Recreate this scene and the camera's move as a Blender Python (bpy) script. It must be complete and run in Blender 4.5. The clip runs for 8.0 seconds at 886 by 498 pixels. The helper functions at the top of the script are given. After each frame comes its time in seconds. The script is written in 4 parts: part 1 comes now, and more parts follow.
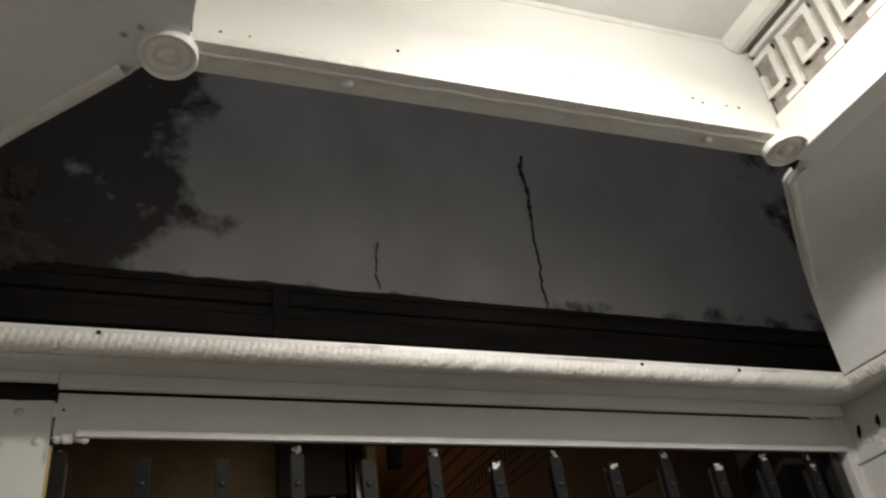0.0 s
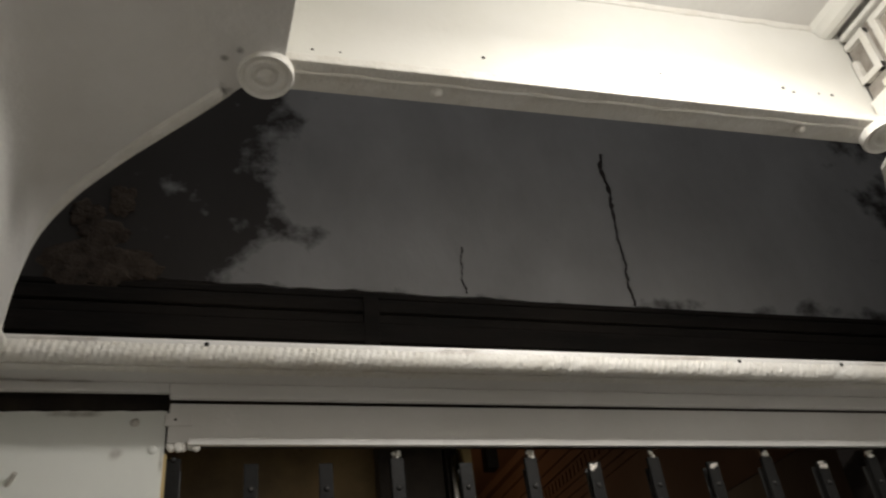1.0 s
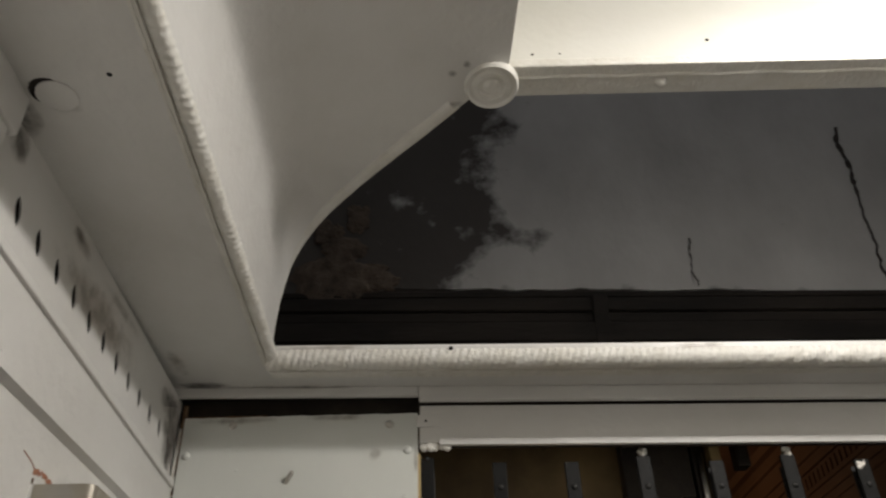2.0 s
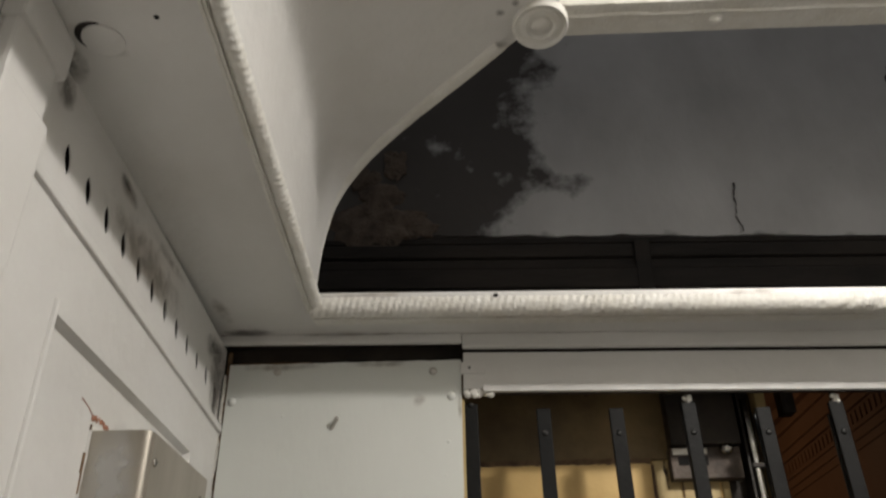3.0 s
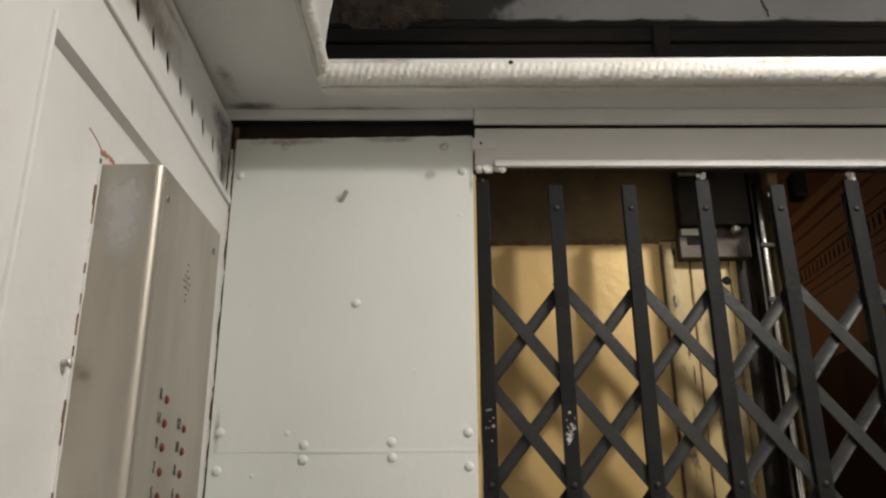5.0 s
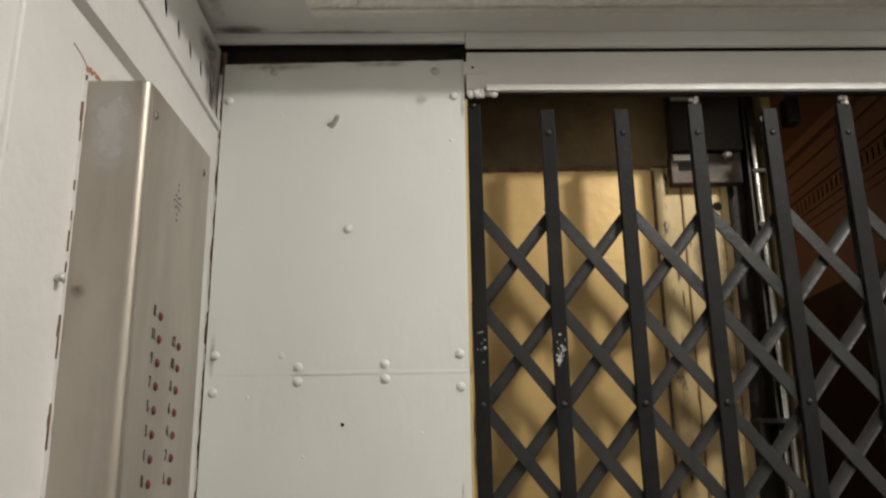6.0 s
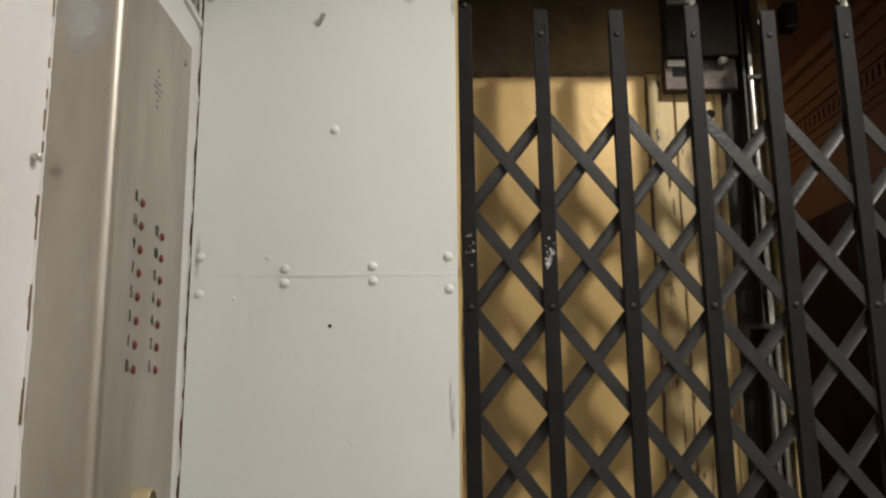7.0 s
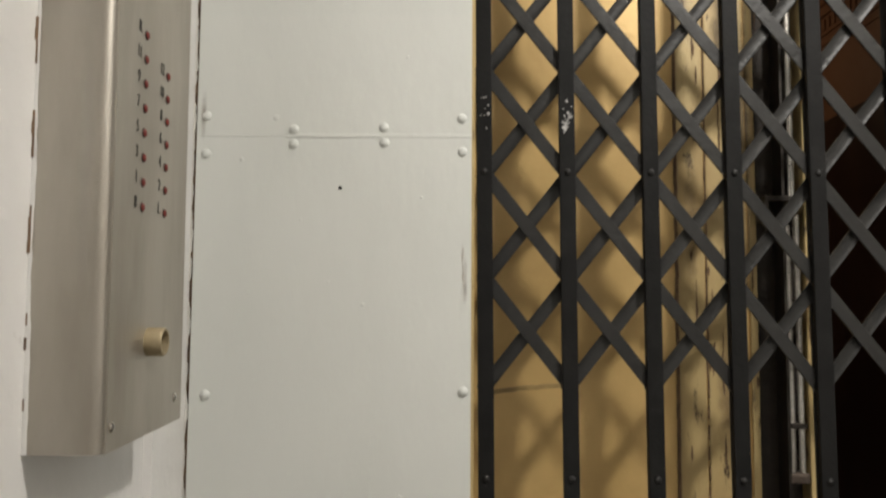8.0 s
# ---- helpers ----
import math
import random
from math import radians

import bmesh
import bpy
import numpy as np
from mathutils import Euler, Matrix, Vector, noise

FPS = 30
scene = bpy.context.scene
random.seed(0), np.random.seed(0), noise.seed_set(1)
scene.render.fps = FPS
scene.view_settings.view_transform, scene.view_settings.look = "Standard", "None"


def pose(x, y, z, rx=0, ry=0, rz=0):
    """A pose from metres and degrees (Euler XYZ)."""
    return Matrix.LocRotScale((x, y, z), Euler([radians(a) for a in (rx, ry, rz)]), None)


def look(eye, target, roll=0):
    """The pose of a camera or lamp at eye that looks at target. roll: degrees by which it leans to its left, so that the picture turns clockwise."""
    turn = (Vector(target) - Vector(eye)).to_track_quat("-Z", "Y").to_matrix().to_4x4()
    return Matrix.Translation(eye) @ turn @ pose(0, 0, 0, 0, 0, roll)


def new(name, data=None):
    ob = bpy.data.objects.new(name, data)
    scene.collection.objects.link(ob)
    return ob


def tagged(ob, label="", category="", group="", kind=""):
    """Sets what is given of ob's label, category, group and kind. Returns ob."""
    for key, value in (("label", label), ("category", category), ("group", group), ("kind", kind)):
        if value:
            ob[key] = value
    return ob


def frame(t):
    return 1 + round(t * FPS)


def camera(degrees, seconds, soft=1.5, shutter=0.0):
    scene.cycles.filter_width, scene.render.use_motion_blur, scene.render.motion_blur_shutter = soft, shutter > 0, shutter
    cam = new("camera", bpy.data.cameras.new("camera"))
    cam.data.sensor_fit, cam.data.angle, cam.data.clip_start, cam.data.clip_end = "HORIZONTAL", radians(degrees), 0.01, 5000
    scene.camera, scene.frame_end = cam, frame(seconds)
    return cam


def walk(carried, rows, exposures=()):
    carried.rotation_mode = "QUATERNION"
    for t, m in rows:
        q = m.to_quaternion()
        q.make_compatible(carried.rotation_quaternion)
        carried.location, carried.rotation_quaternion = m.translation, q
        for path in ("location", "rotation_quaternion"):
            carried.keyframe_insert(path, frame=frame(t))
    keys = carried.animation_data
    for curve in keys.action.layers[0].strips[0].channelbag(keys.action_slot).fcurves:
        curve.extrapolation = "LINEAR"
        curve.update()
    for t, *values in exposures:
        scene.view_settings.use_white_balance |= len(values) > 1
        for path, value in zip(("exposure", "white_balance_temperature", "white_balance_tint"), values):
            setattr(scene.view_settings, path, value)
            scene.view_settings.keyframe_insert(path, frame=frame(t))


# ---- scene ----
cam = camera(57.7, 8.0, soft=2.2, shutter=0.4)
PATH = [
    (0, (0.041, 0.111, 1.671), (0.715, 1.666, 2.734), -8.0),
    (0.5, (0.021, 0.111, 1.678), (0.61, 1.702, 2.736), -7.7),
    (1, (0.005, 0.11, 1.672), (0.517, 1.71, 2.758), -7.1),
    (1.5, (-0.02, 0.106, 1.669), (0.251, 1.765, 2.753), -4.4),
    (1.7, (-0.027, 0.106, 1.662), (0.087, 1.755, 2.788), -2.1),
    (2.8, (-0.057, 0.11, 1.679), (-0.113, 1.813, 2.728), -1.3),
    (3, (-0.064, 0.119, 1.674), (-0.116, 1.843, 2.686), -0.8),
    (3.5, (-0.069, 0.135, 1.66), (-0.135, 1.902, 2.595), -0.7),
    (4, (-0.075, 0.154, 1.638), (-0.141, 1.968, 2.479), -0.7),
    (4.5, (-0.082, 0.176, 1.613), (-0.148, 2.037, 2.343), -0.4),
    (5.8, (-0.091, 0.191, 1.567), (-0.129, 2.11, 2.131), -0.3),
    (6, (-0.084, 0.192, 1.565), (-0.127, 2.122, 2.089), -0.6),
    (6.5, (-0.085, 0.206, 1.544), (-0.112, 2.155, 1.993), -0.5),
    (7, (-0.084, 0.216, 1.522), (-0.102, 2.182, 1.892), -0.4),
    (7.5, (-0.09, 0.234, 1.491), (-0.103, 2.216, 1.759), -0.3),
    (8, (-0.098, 0.249, 1.459), (-0.123, 2.243, 1.615), 0.4),
]
walk(cam, [(t, look(eye, target, roll)) for t, eye, target, roll in PATH], [(0.0, 0.18), (1.0, 0.22), (1.7, 0.35), (2.8, 0.58), (3.5, 0.66), (4.5, 0.85), (6.0, 0.94), (7.0, 1.01), (8.0, 1.13)])

# ---- light ----
world = bpy.data.worlds.new("world")
scene.world = world
world.use_nodes = True
world.node_tree.nodes["Background"].inputs[0].default_value = (1.0, 0.99, 0.98, 1)
world.node_tree.nodes["Background"].inputs[1].default_value = 0.15
LAMP = Vector((0.63, 0.48, 2.565))


def point_lamp(name, place, watts, radius, colour):
    data = bpy.data.lights.new(name, "POINT")
    data.energy, data.shadow_soft_size, data.color = watts, radius, colour
    ob = new(name, data)
    ob.location = place
    return ob


# unseen car lamp: a disc shines down, an added point fills the sides
disc = bpy.data.lights.new("car_lamp", "AREA")
disc.shape, disc.size, disc.energy, disc.color = "DISK", 0.16, 8.2, (1.0, 0.955, 0.895)
new("car_lamp", disc).location = LAMP
point_lamp("car_lamp_glow", LAMP - Vector((0, 0, 0.006)), 6.3, 0.07, (1.0, 0.955, 0.895))
# unseen lamp added to brighten the hall beyond the gate
point_lamp("hall_fill_lamp", (0.7, 4.2, 2.75), 1.5, 0.12, (1.0, 0.72, 0.45))
# ---- materials ----
def material(name, base, second, rough=0.5, metal=0.0, scale=6.0, mix=0.5, bump=0.15, fine=160.0, spots=None, spot_amount=0.0, spot_scale=30.0, stretch=(1, 1, 1), gloss=0.5):
    """A painted or bare surface: large clouds from base to second, fine grain in the relief, and spots of a third colour."""
    m = bpy.data.materials.new(name)
    m.use_nodes = True
    t = m.node_tree
    n, link = t.nodes, t.links.new
    p = n["Principled BSDF"]
    p.inputs["Metallic"].default_value = metal
    p.inputs["Specular IOR Level"].default_value = gloss
    mp = n.new("ShaderNodeMapping")
    mp.inputs["Scale"].default_value = stretch
    geo = n.new("ShaderNodeNewGeometry")
    link(geo.outputs["Position"], mp.inputs["Vector"])
    big = n.new("ShaderNodeTexNoise")
    big.inputs["Scale"].default_value, big.inputs["Detail"].default_value, big.inputs["Roughness"].default_value = scale, 6, 0.6
    link(mp.outputs[0], big.inputs["Vector"])
    ramp = n.new("ShaderNodeMapRange")
    ramp.inputs["From Min"].default_value, ramp.inputs["From Max"].default_value = 0.35, 0.7
    ramp.inputs["To Max"].default_value = mix
    link(big.outputs["Fac"], ramp.inputs["Value"])
    col = n.new("ShaderNodeMix")
    col.data_type = "RGBA"
    col.inputs[6].default_value, col.inputs[7].default_value = (*base, 1), (*second, 1)
    link(ramp.outputs[0], col.inputs[0])
    out = col.outputs[2]
    if spots:
        sp = n.new("ShaderNodeTexNoise")
        sp.inputs["Scale"].default_value, sp.inputs["Detail"].default_value, sp.inputs["Roughness"].default_value = spot_scale, 8, 0.7
        link(mp.outputs[0], sp.inputs["Vector"])
        sr = n.new("ShaderNodeMapRange")
        sr.inputs["From Min"].default_value = 0.72 - 0.3 * spot_amount
        sr.inputs["From Max"].default_value = 0.78 - 0.3 * spot_amount
        link(sp.outputs["Fac"], sr.inputs["Value"])
        c2 = n.new("ShaderNodeMix")
        c2.data_type = "RGBA"
        c2.inputs[7].default_value = (*spots, 1)
        link(sr.outputs[0], c2.inputs[0])
        link(out, c2.inputs[6])
        out = c2.outputs[2]
    link(out, p.inputs["Base Color"])
    grain = n.new("ShaderNodeTexNoise")
    grain.inputs["Scale"].default_value, grain.inputs["Detail"].default_value = fine, 5
    link(mp.outputs[0], grain.inputs["Vector"])
    rr = n.new("ShaderNodeMapRange")
    rr.inputs["To Min"].default_value, rr.inputs["To Max"].default_value = max(0.05, rough - 0.12), min(1.0, rough + 0.12)
    link(big.outputs["Fac"], rr.inputs["Value"])
    link(rr.outputs[0], p.inputs["Roughness"])
    add = n.new("ShaderNodeMath")
    add.operation = "MULTIPLY_ADD"
    add.inputs[1].default_value = 3.0
    link(big.outputs["Fac"], add.inputs[0])
    link(grain.outputs["Fac"], add.inputs[2])
    b = n.new("ShaderNodeBump")
    b.inputs["Strength"].default_value, b.inputs["Distance"].default_value = bump, 0.002
    link(add.outputs[0], b.inputs["Height"])
    link(b.outputs[0], p.inputs["Normal"])
    return m


WHITE = material("white_paint", (0.70, 0.69, 0.67), (0.61, 0.595, 0.565), 0.42, scale=5, mix=0.8, bump=0.55, fine=70, spots=(0.42, 0.39, 0.34), spot_amount=0.12, spot_scale=14)
LUMPY = material("lumpy_white_paint", (0.74, 0.725, 0.685), (0.62, 0.59, 0.52), 0.45, scale=26, mix=0.7, bump=0.8, fine=150, spots=(0.34, 0.26, 0.16), spot_amount=0.17, spot_scale=60)
PANEL = material("panel_paint", (0.69, 0.705, 0.67), (0.63, 0.645, 0.61), 0.38, scale=4, mix=0.8, bump=0.30, fine=45, spots=(0.52, 0.51, 0.47), spot_amount=0.02, spot_scale=18, stretch=(1, 1, 0.5))
PLATE = material("plate_paint", (0.74, 0.73, 0.69), (0.66, 0.65, 0.58), 0.45, scale=7, mix=0.5, bump=0.2, fine=80)
RUST = material("rust_edge", (0.10, 0.06, 0.035), (0.24, 0.15, 0.08), 0.85, scale=50, mix=1.0, bump=0.8)
REDRUST = material("red_primer", (0.30, 0.11, 0.06), (0.42, 0.22, 0.14), 0.8, scale=80, mix=1.0, bump=0.6)
STEEL = material("brushed_steel", (0.47, 0.44, 0.385), (0.32, 0.285, 0.235), 0.46, metal=0.85, scale=9, mix=0.9, bump=0.08, fine=220, stretch=(1, 1, 0.25))
SCUFFED = material("scuffed_steel", (0.58, 0.56, 0.52), (0.46, 0.43, 0.38), 0.5, metal=0.6, scale=20, mix=0.8, bump=0.3)
CHROME = material("worn_chrome", (0.62, 0.60, 0.57), (0.42, 0.38, 0.33), 0.22, metal=1.0, scale=30, mix=0.7, bump=0.2)
GATE = material("black_gate_paint", (0.017, 0.0165, 0.0155), (0.028, 0.027, 0.025), 0.40, gloss=0.34, scale=14, mix=0.8, bump=0.3, spots=(0.10, 0.095, 0.085), spot_amount=0.05, spot_scale=60)
PICKET = material("black_picket_paint", (0.011, 0.0108, 0.0105), (0.018, 0.0176, 0.017), 0.5, gloss=0.10, scale=20, mix=0.8, bump=0.2, spots=(0.05, 0.047, 0.042), spot_amount=0.04, spot_scale=70)
SCRAPED = material("scraped_paint", (0.50, 0.49, 0.47), (0.10, 0.10, 0.09), 0.5, scale=120, mix=1.0, bump=0.4)
GOLD = material("gold_door_paint", (0.67, 0.46, 0.185), (0.48, 0.32, 0.12), 0.38, metal=0.25, scale=5, mix=0.9, bump=0.25, fine=70, spots=(0.30, 0.19, 0.08), spot_amount=0.05, spot_scale=22)
# darker gold holds the track's shade on the top rail, plus grime spots
GOLDDARK = material("shaded_grimy_gold_paint", (0.27, 0.185, 0.082), (0.13, 0.088, 0.042), 0.5, metal=0.1, scale=8, mix=1.0, bump=0.3, spots=(0.05, 0.035, 0.02), spot_amount=0.2, spot_scale=18)
GOLDPALE = material("pale_gold_paint", (0.56, 0.43, 0.20), (0.40, 0.28, 0.12), 0.45, metal=0.1, scale=9, mix=0.9, bump=0.4, spots=(0.07, 0.045, 0.022), spot_amount=0.42, spot_scale=34, stretch=(1, 1, 0.3))
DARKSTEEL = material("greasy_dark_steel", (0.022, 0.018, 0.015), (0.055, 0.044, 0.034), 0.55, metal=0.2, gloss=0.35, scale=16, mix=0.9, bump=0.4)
GRIME = material("sooty_wall", (0.035, 0.030, 0.028), (0.07, 0.058, 0.052), 0.9, scale=5, mix=1.0, bump=0.9, spots=(0.12, 0.11, 0.10), spot_amount=0.3, spot_scale=7)
PLASTER = material("grey_plaster", (0.56, 0.555, 0.555), (0.40, 0.395, 0.395), 0.85, scale=4, mix=0.9, bump=0.5, fine=60, spots=(0.24, 0.235, 0.23), spot_amount=0.15, spot_scale=6, stretch=(1, 1, 0.6))
def darken_edges(m, colour):
    """Ragged darkening that creeps in from both ends of the plaster and up from its foot."""
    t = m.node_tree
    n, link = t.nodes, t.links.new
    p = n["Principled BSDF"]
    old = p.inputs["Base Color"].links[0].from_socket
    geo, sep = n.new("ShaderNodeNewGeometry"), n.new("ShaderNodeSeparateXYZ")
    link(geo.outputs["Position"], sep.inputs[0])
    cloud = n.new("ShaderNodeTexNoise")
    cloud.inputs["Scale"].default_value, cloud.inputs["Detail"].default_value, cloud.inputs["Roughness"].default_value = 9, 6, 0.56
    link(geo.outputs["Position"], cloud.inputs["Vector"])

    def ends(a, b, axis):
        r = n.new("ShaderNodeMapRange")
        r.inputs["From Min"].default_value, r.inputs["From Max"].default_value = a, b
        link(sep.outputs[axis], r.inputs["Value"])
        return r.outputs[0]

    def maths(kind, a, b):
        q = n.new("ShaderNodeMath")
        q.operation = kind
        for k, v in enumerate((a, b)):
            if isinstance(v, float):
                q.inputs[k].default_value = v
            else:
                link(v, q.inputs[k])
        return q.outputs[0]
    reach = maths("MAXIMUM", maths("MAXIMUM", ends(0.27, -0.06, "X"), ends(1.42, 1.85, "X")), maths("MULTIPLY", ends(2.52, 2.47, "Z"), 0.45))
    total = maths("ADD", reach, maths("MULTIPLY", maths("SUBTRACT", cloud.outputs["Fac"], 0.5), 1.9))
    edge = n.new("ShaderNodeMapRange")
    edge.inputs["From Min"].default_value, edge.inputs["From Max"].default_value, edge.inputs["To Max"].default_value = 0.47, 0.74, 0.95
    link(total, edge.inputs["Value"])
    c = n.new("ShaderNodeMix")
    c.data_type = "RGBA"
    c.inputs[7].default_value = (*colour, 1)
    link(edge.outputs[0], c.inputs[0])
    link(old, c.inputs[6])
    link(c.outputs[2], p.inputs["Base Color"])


darken_edges(PLASTER, (0.055, 0.047, 0.043))
BROWNPLASTER = material("broken_brown_plaster", (0.07, 0.052, 0.041), (0.17, 0.13, 0.10), 0.95, scale=30, mix=1.0, bump=2.0, spots=(0.04, 0.03, 0.025), spot_amount=0.3, spot_scale=22)
SOOTSTEEL = material("sooty_steel", (0.018, 0.0155, 0.014), (0.042, 0.035, 0.030), 0.7, gloss=0.2, scale=14, mix=1.0, bump=0.6, stretch=(0.2, 1, 1))
# black stands for the unlit inside of holes, slots and open joints
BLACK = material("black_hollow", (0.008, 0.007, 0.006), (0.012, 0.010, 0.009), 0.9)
DULLSTEEL = material("dull_greasy_steel", (0.095, 0.070, 0.053), (0.045, 0.033, 0.026), 0.55, metal=0.25, scale=40, mix=1.0, bump=0.3)
INK = material("engraved_ink", (0.03, 0.028, 0.025), (0.05, 0.047, 0.04), 0.6)
RED = material("red_button", (0.15, 0.020, 0.015), (0.22, 0.032, 0.022), 0.45)
BRASS = material("brass", (0.38, 0.31, 0.19), (0.28, 0.22, 0.13), 0.5, metal=0.4, scale=60)
HALL = material("brown_hall_paint", (0.31, 0.165, 0.09), (0.25, 0.125, 0.065), 0.6, scale=3, mix=0.8, bump=0.2)
HALLDARK = material("dark_wood", (0.05, 0.026, 0.017), (0.08, 0.04, 0.025), 0.4, scale=6, mix=0.9, stretch=(1, 1, 0.2))
FLOORMAT = material("worn_floor", (0.12, 0.10, 0.085), (0.08, 0.07, 0.06), 0.6, scale=8, mix=0.9)
GLASS = bpy.data.materials.new("lamp_socket_white")
GLASS.use_nodes = True
GLASS.node_tree.nodes["Principled BSDF"].inputs["Base Color"].default_value = (0.8, 0.78, 0.72, 1)


# ---- building helpers ----
def block(bm, x0, x1, y0, y1, z0, z1, bevel=0.0):
    made = bmesh.ops.create_cube(bm, size=1.0)["verts"]
    for v in made:
        v.co = Vector((x0 + (v.co.x + 0.5) * (x1 - x0), y0 + (v.co.y + 0.5) * (y1 - y0), z0 + (v.co.z + 0.5) * (z1 - z0)))
    if bevel:
        edges = list({e for v in made for e in v.link_edges})
        bmesh.ops.bevel(bm, geom=edges, offset=bevel, segments=2, affect="EDGES", profile=0.6)
    return bm


def rod(bm, a, b, r, sides=12, r2=None):
    a, b = Vector(a), Vector(b)
    m = Matrix.Translation((a + b) / 2) @ (b - a).to_track_quat("Z", "Y").to_matrix().to_4x4()
    bmesh.ops.create_cone(bm, cap_ends=True, segments=sides, radius1=r, radius2=r if r2 is None else r2, depth=(b - a).length, matrix=m)
    return bm


def dome(bm, place, normal, r, height, sides=14, rings=4):
    """A round rivet head standing on a surface."""
    q = Vector(normal).to_track_quat("Z", "Y").to_matrix()
    rows = []
    for i in range(rings):
        a = i / rings * math.pi / 2
        rows.append([bm.verts.new(Vector(place) + q @ Vector((r * math.cos(a) * math.cos(u), r * math.cos(a) * math.sin(u), height * math.sin(a)))) for u in (k / sides * math.tau for k in range(sides))])
    top = bm.verts.new(Vector(place) + q @ Vector((0, 0, height)))
    for low, high in zip(rows, rows[1:]):
        for k in range(sides):
            bm.faces.new((low[k], low[(k + 1) % sides], high[(k + 1) % sides], high[k]))
    for k in range(sides):
        bm.faces.new((rows[-1][k], rows[-1][(k + 1) % sides], top))
    return bm


def lathe(bm, place, normal, profile, sides=28):
    """A turned shape: profile of (radius, height) about the normal."""
    q = Vector(normal).to_track_quat("Z", "Y").to_matrix()
    rows = [[bm.verts.new(Vector(place) + q @ Vector((r * math.cos(u), r * math.sin(u), h))) for u in (k / sides * math.tau for k in range(sides))] for r, h in profile]
    for low, high in zip(rows, rows[1:]):
        for k in range(sides):
            bm.faces.new((low[k], low[(k + 1) % sides], high[(k + 1) % sides], high[k]))
    bm.faces.new(rows[-1])
    bm.faces.new(rows[0][::-1])
    return bm


def sheet(bm, rows, thick=None):
    """A surface through rows of points; with thick, a vector that gives it a second side."""
    grid = [[bm.verts.new(p) for p in row] for row in rows]
    for a, b in zip(grid, grid[1:]):
        for k in range(len(a) - 1):
            bm.faces.new((a[k], a[k + 1], b[k + 1], b[k]))
    if thick is not None:
        back = [[bm.verts.new(Vector(p) + Vector(thick)) for p in row] for row in rows]
        for a, b in zip(back, back[1:]):
            for k in range(len(a) - 1):
                bm.faces.new((a[k], b[k], b[k + 1], a[k + 1]))
        rim = lambda g: g[0] + [r[-1] for r in g[1:]] + g[-1][-2::-1] + [r[0] for r in g[-2:0:-1]]
        f, k = rim(grid), rim(back)
        for i in range(len(f)):
            j = (i + 1) % len(f)
            bm.faces.new((f[i], k[i], k[j], f[j]))
    return bm


def finish(name, bm, mat, smooth=False):
    bmesh.ops.recalc_face_normals(bm, faces=bm.faces)
    data = bpy.data.meshes.new(name)
    bm.to_mesh(data)
    bm.free()
    data.materials.append(mat)
    if smooth:
        for f in data.polygons:
            f.use_smooth = True
        data.set_sharp_from_angle(angle=radians(40))
    return data


def thing(name, bm, mat, label, category, group="", kind="", smooth=False):
    return tagged(new(name, finish(name, bm, mat, smooth)), label, category, group, kind)


def part(name, bm, mat, parent, label="", smooth=False):
    ob = new(name, bm if isinstance(bm, bpy.types.Mesh) else finish(name, bm, mat, smooth))
    ob.parent = parent
    if label:
        ob["label"] = label
    return ob


def base(name, place, label, category, group="", kind=""):
    ob = new(name)
    ob.empty_display_size = 0.05
    ob.location = place
    return tagged(ob, label, category, group, kind)


def structure(name, bm, mat, label, category, smooth=False):
    return thing(name, bm, mat, label, category, kind="structure", smooth=smooth)


B = bmesh.new

def stain_material(name, colour, spread, detail, strength):
    """A stain that fades out raggedly from the middle of its patch."""
    m = bpy.data.materials.new(name)
    m.use_nodes = True
    t = m.node_tree
    n, link = t.nodes, t.links.new
    p = n["Principled BSDF"]
    p.inputs["Base Color"].default_value, p.inputs["Roughness"].default_value = (*colour, 1), 0.75
    uv, geo = n.new("ShaderNodeUVMap"), n.new("ShaderNodeNewGeometry")
    uv.uv_map = "patch"
    far = n.new("ShaderNodeVectorMath")
    far.operation = "DISTANCE"
    far.inputs[1].default_value = (0.5, 0.5, 0)
    link(uv.outputs[0], far.inputs[0])
    cloud = n.new("ShaderNodeTexNoise")
    cloud.inputs["Scale"].default_value, cloud.inputs["Detail"].default_value, cloud.inputs["Roughness"].default_value = detail, 7, 0.65
    link(geo.outputs["Position"], cloud.inputs["Vector"])
    near = n.new("ShaderNodeMapRange")
    near.inputs["From Min"].default_value, near.inputs["From Max"].default_value = 0.5, 0.08
    link(far.outputs["Value"], near.inputs["Value"])
    mul = n.new("ShaderNodeMath")
    mul.operation = "MULTIPLY"
    link(near.outputs[0], mul.inputs[0])
    link(cloud.outputs["Fac"], mul.inputs[1])
    cut = n.new("ShaderNodeMapRange")
    cut.inputs["From Min"].default_value, cut.inputs["From Max"].default_value, cut.inputs["To Max"].default_value = spread, spread + 0.3, strength
    link(mul.outputs[0], cut.inputs["Value"])
    link(cut.outputs[0], p.inputs["Alpha"])
    return m


SOOTY = stain_material("sooty_smudge", (0.10, 0.08, 0.065), 0.18, 60, 0.55)
BROWNISH = stain_material("brown_smudge", (0.20, 0.13, 0.07), 0.24, 45, 0.4)
YELLOWISH = stain_material("yellow_stain", (0.50, 0.36, 0.12), 0.14, 50, 0.9)
SCUFF = stain_material("pale_scuff", (0.66, 0.66, 0.66), 0.12, 45, 0.42)
PALE = stain_material("pale_wipe", (0.60, 0.57, 0.50), 0.2, 30, 0.2)


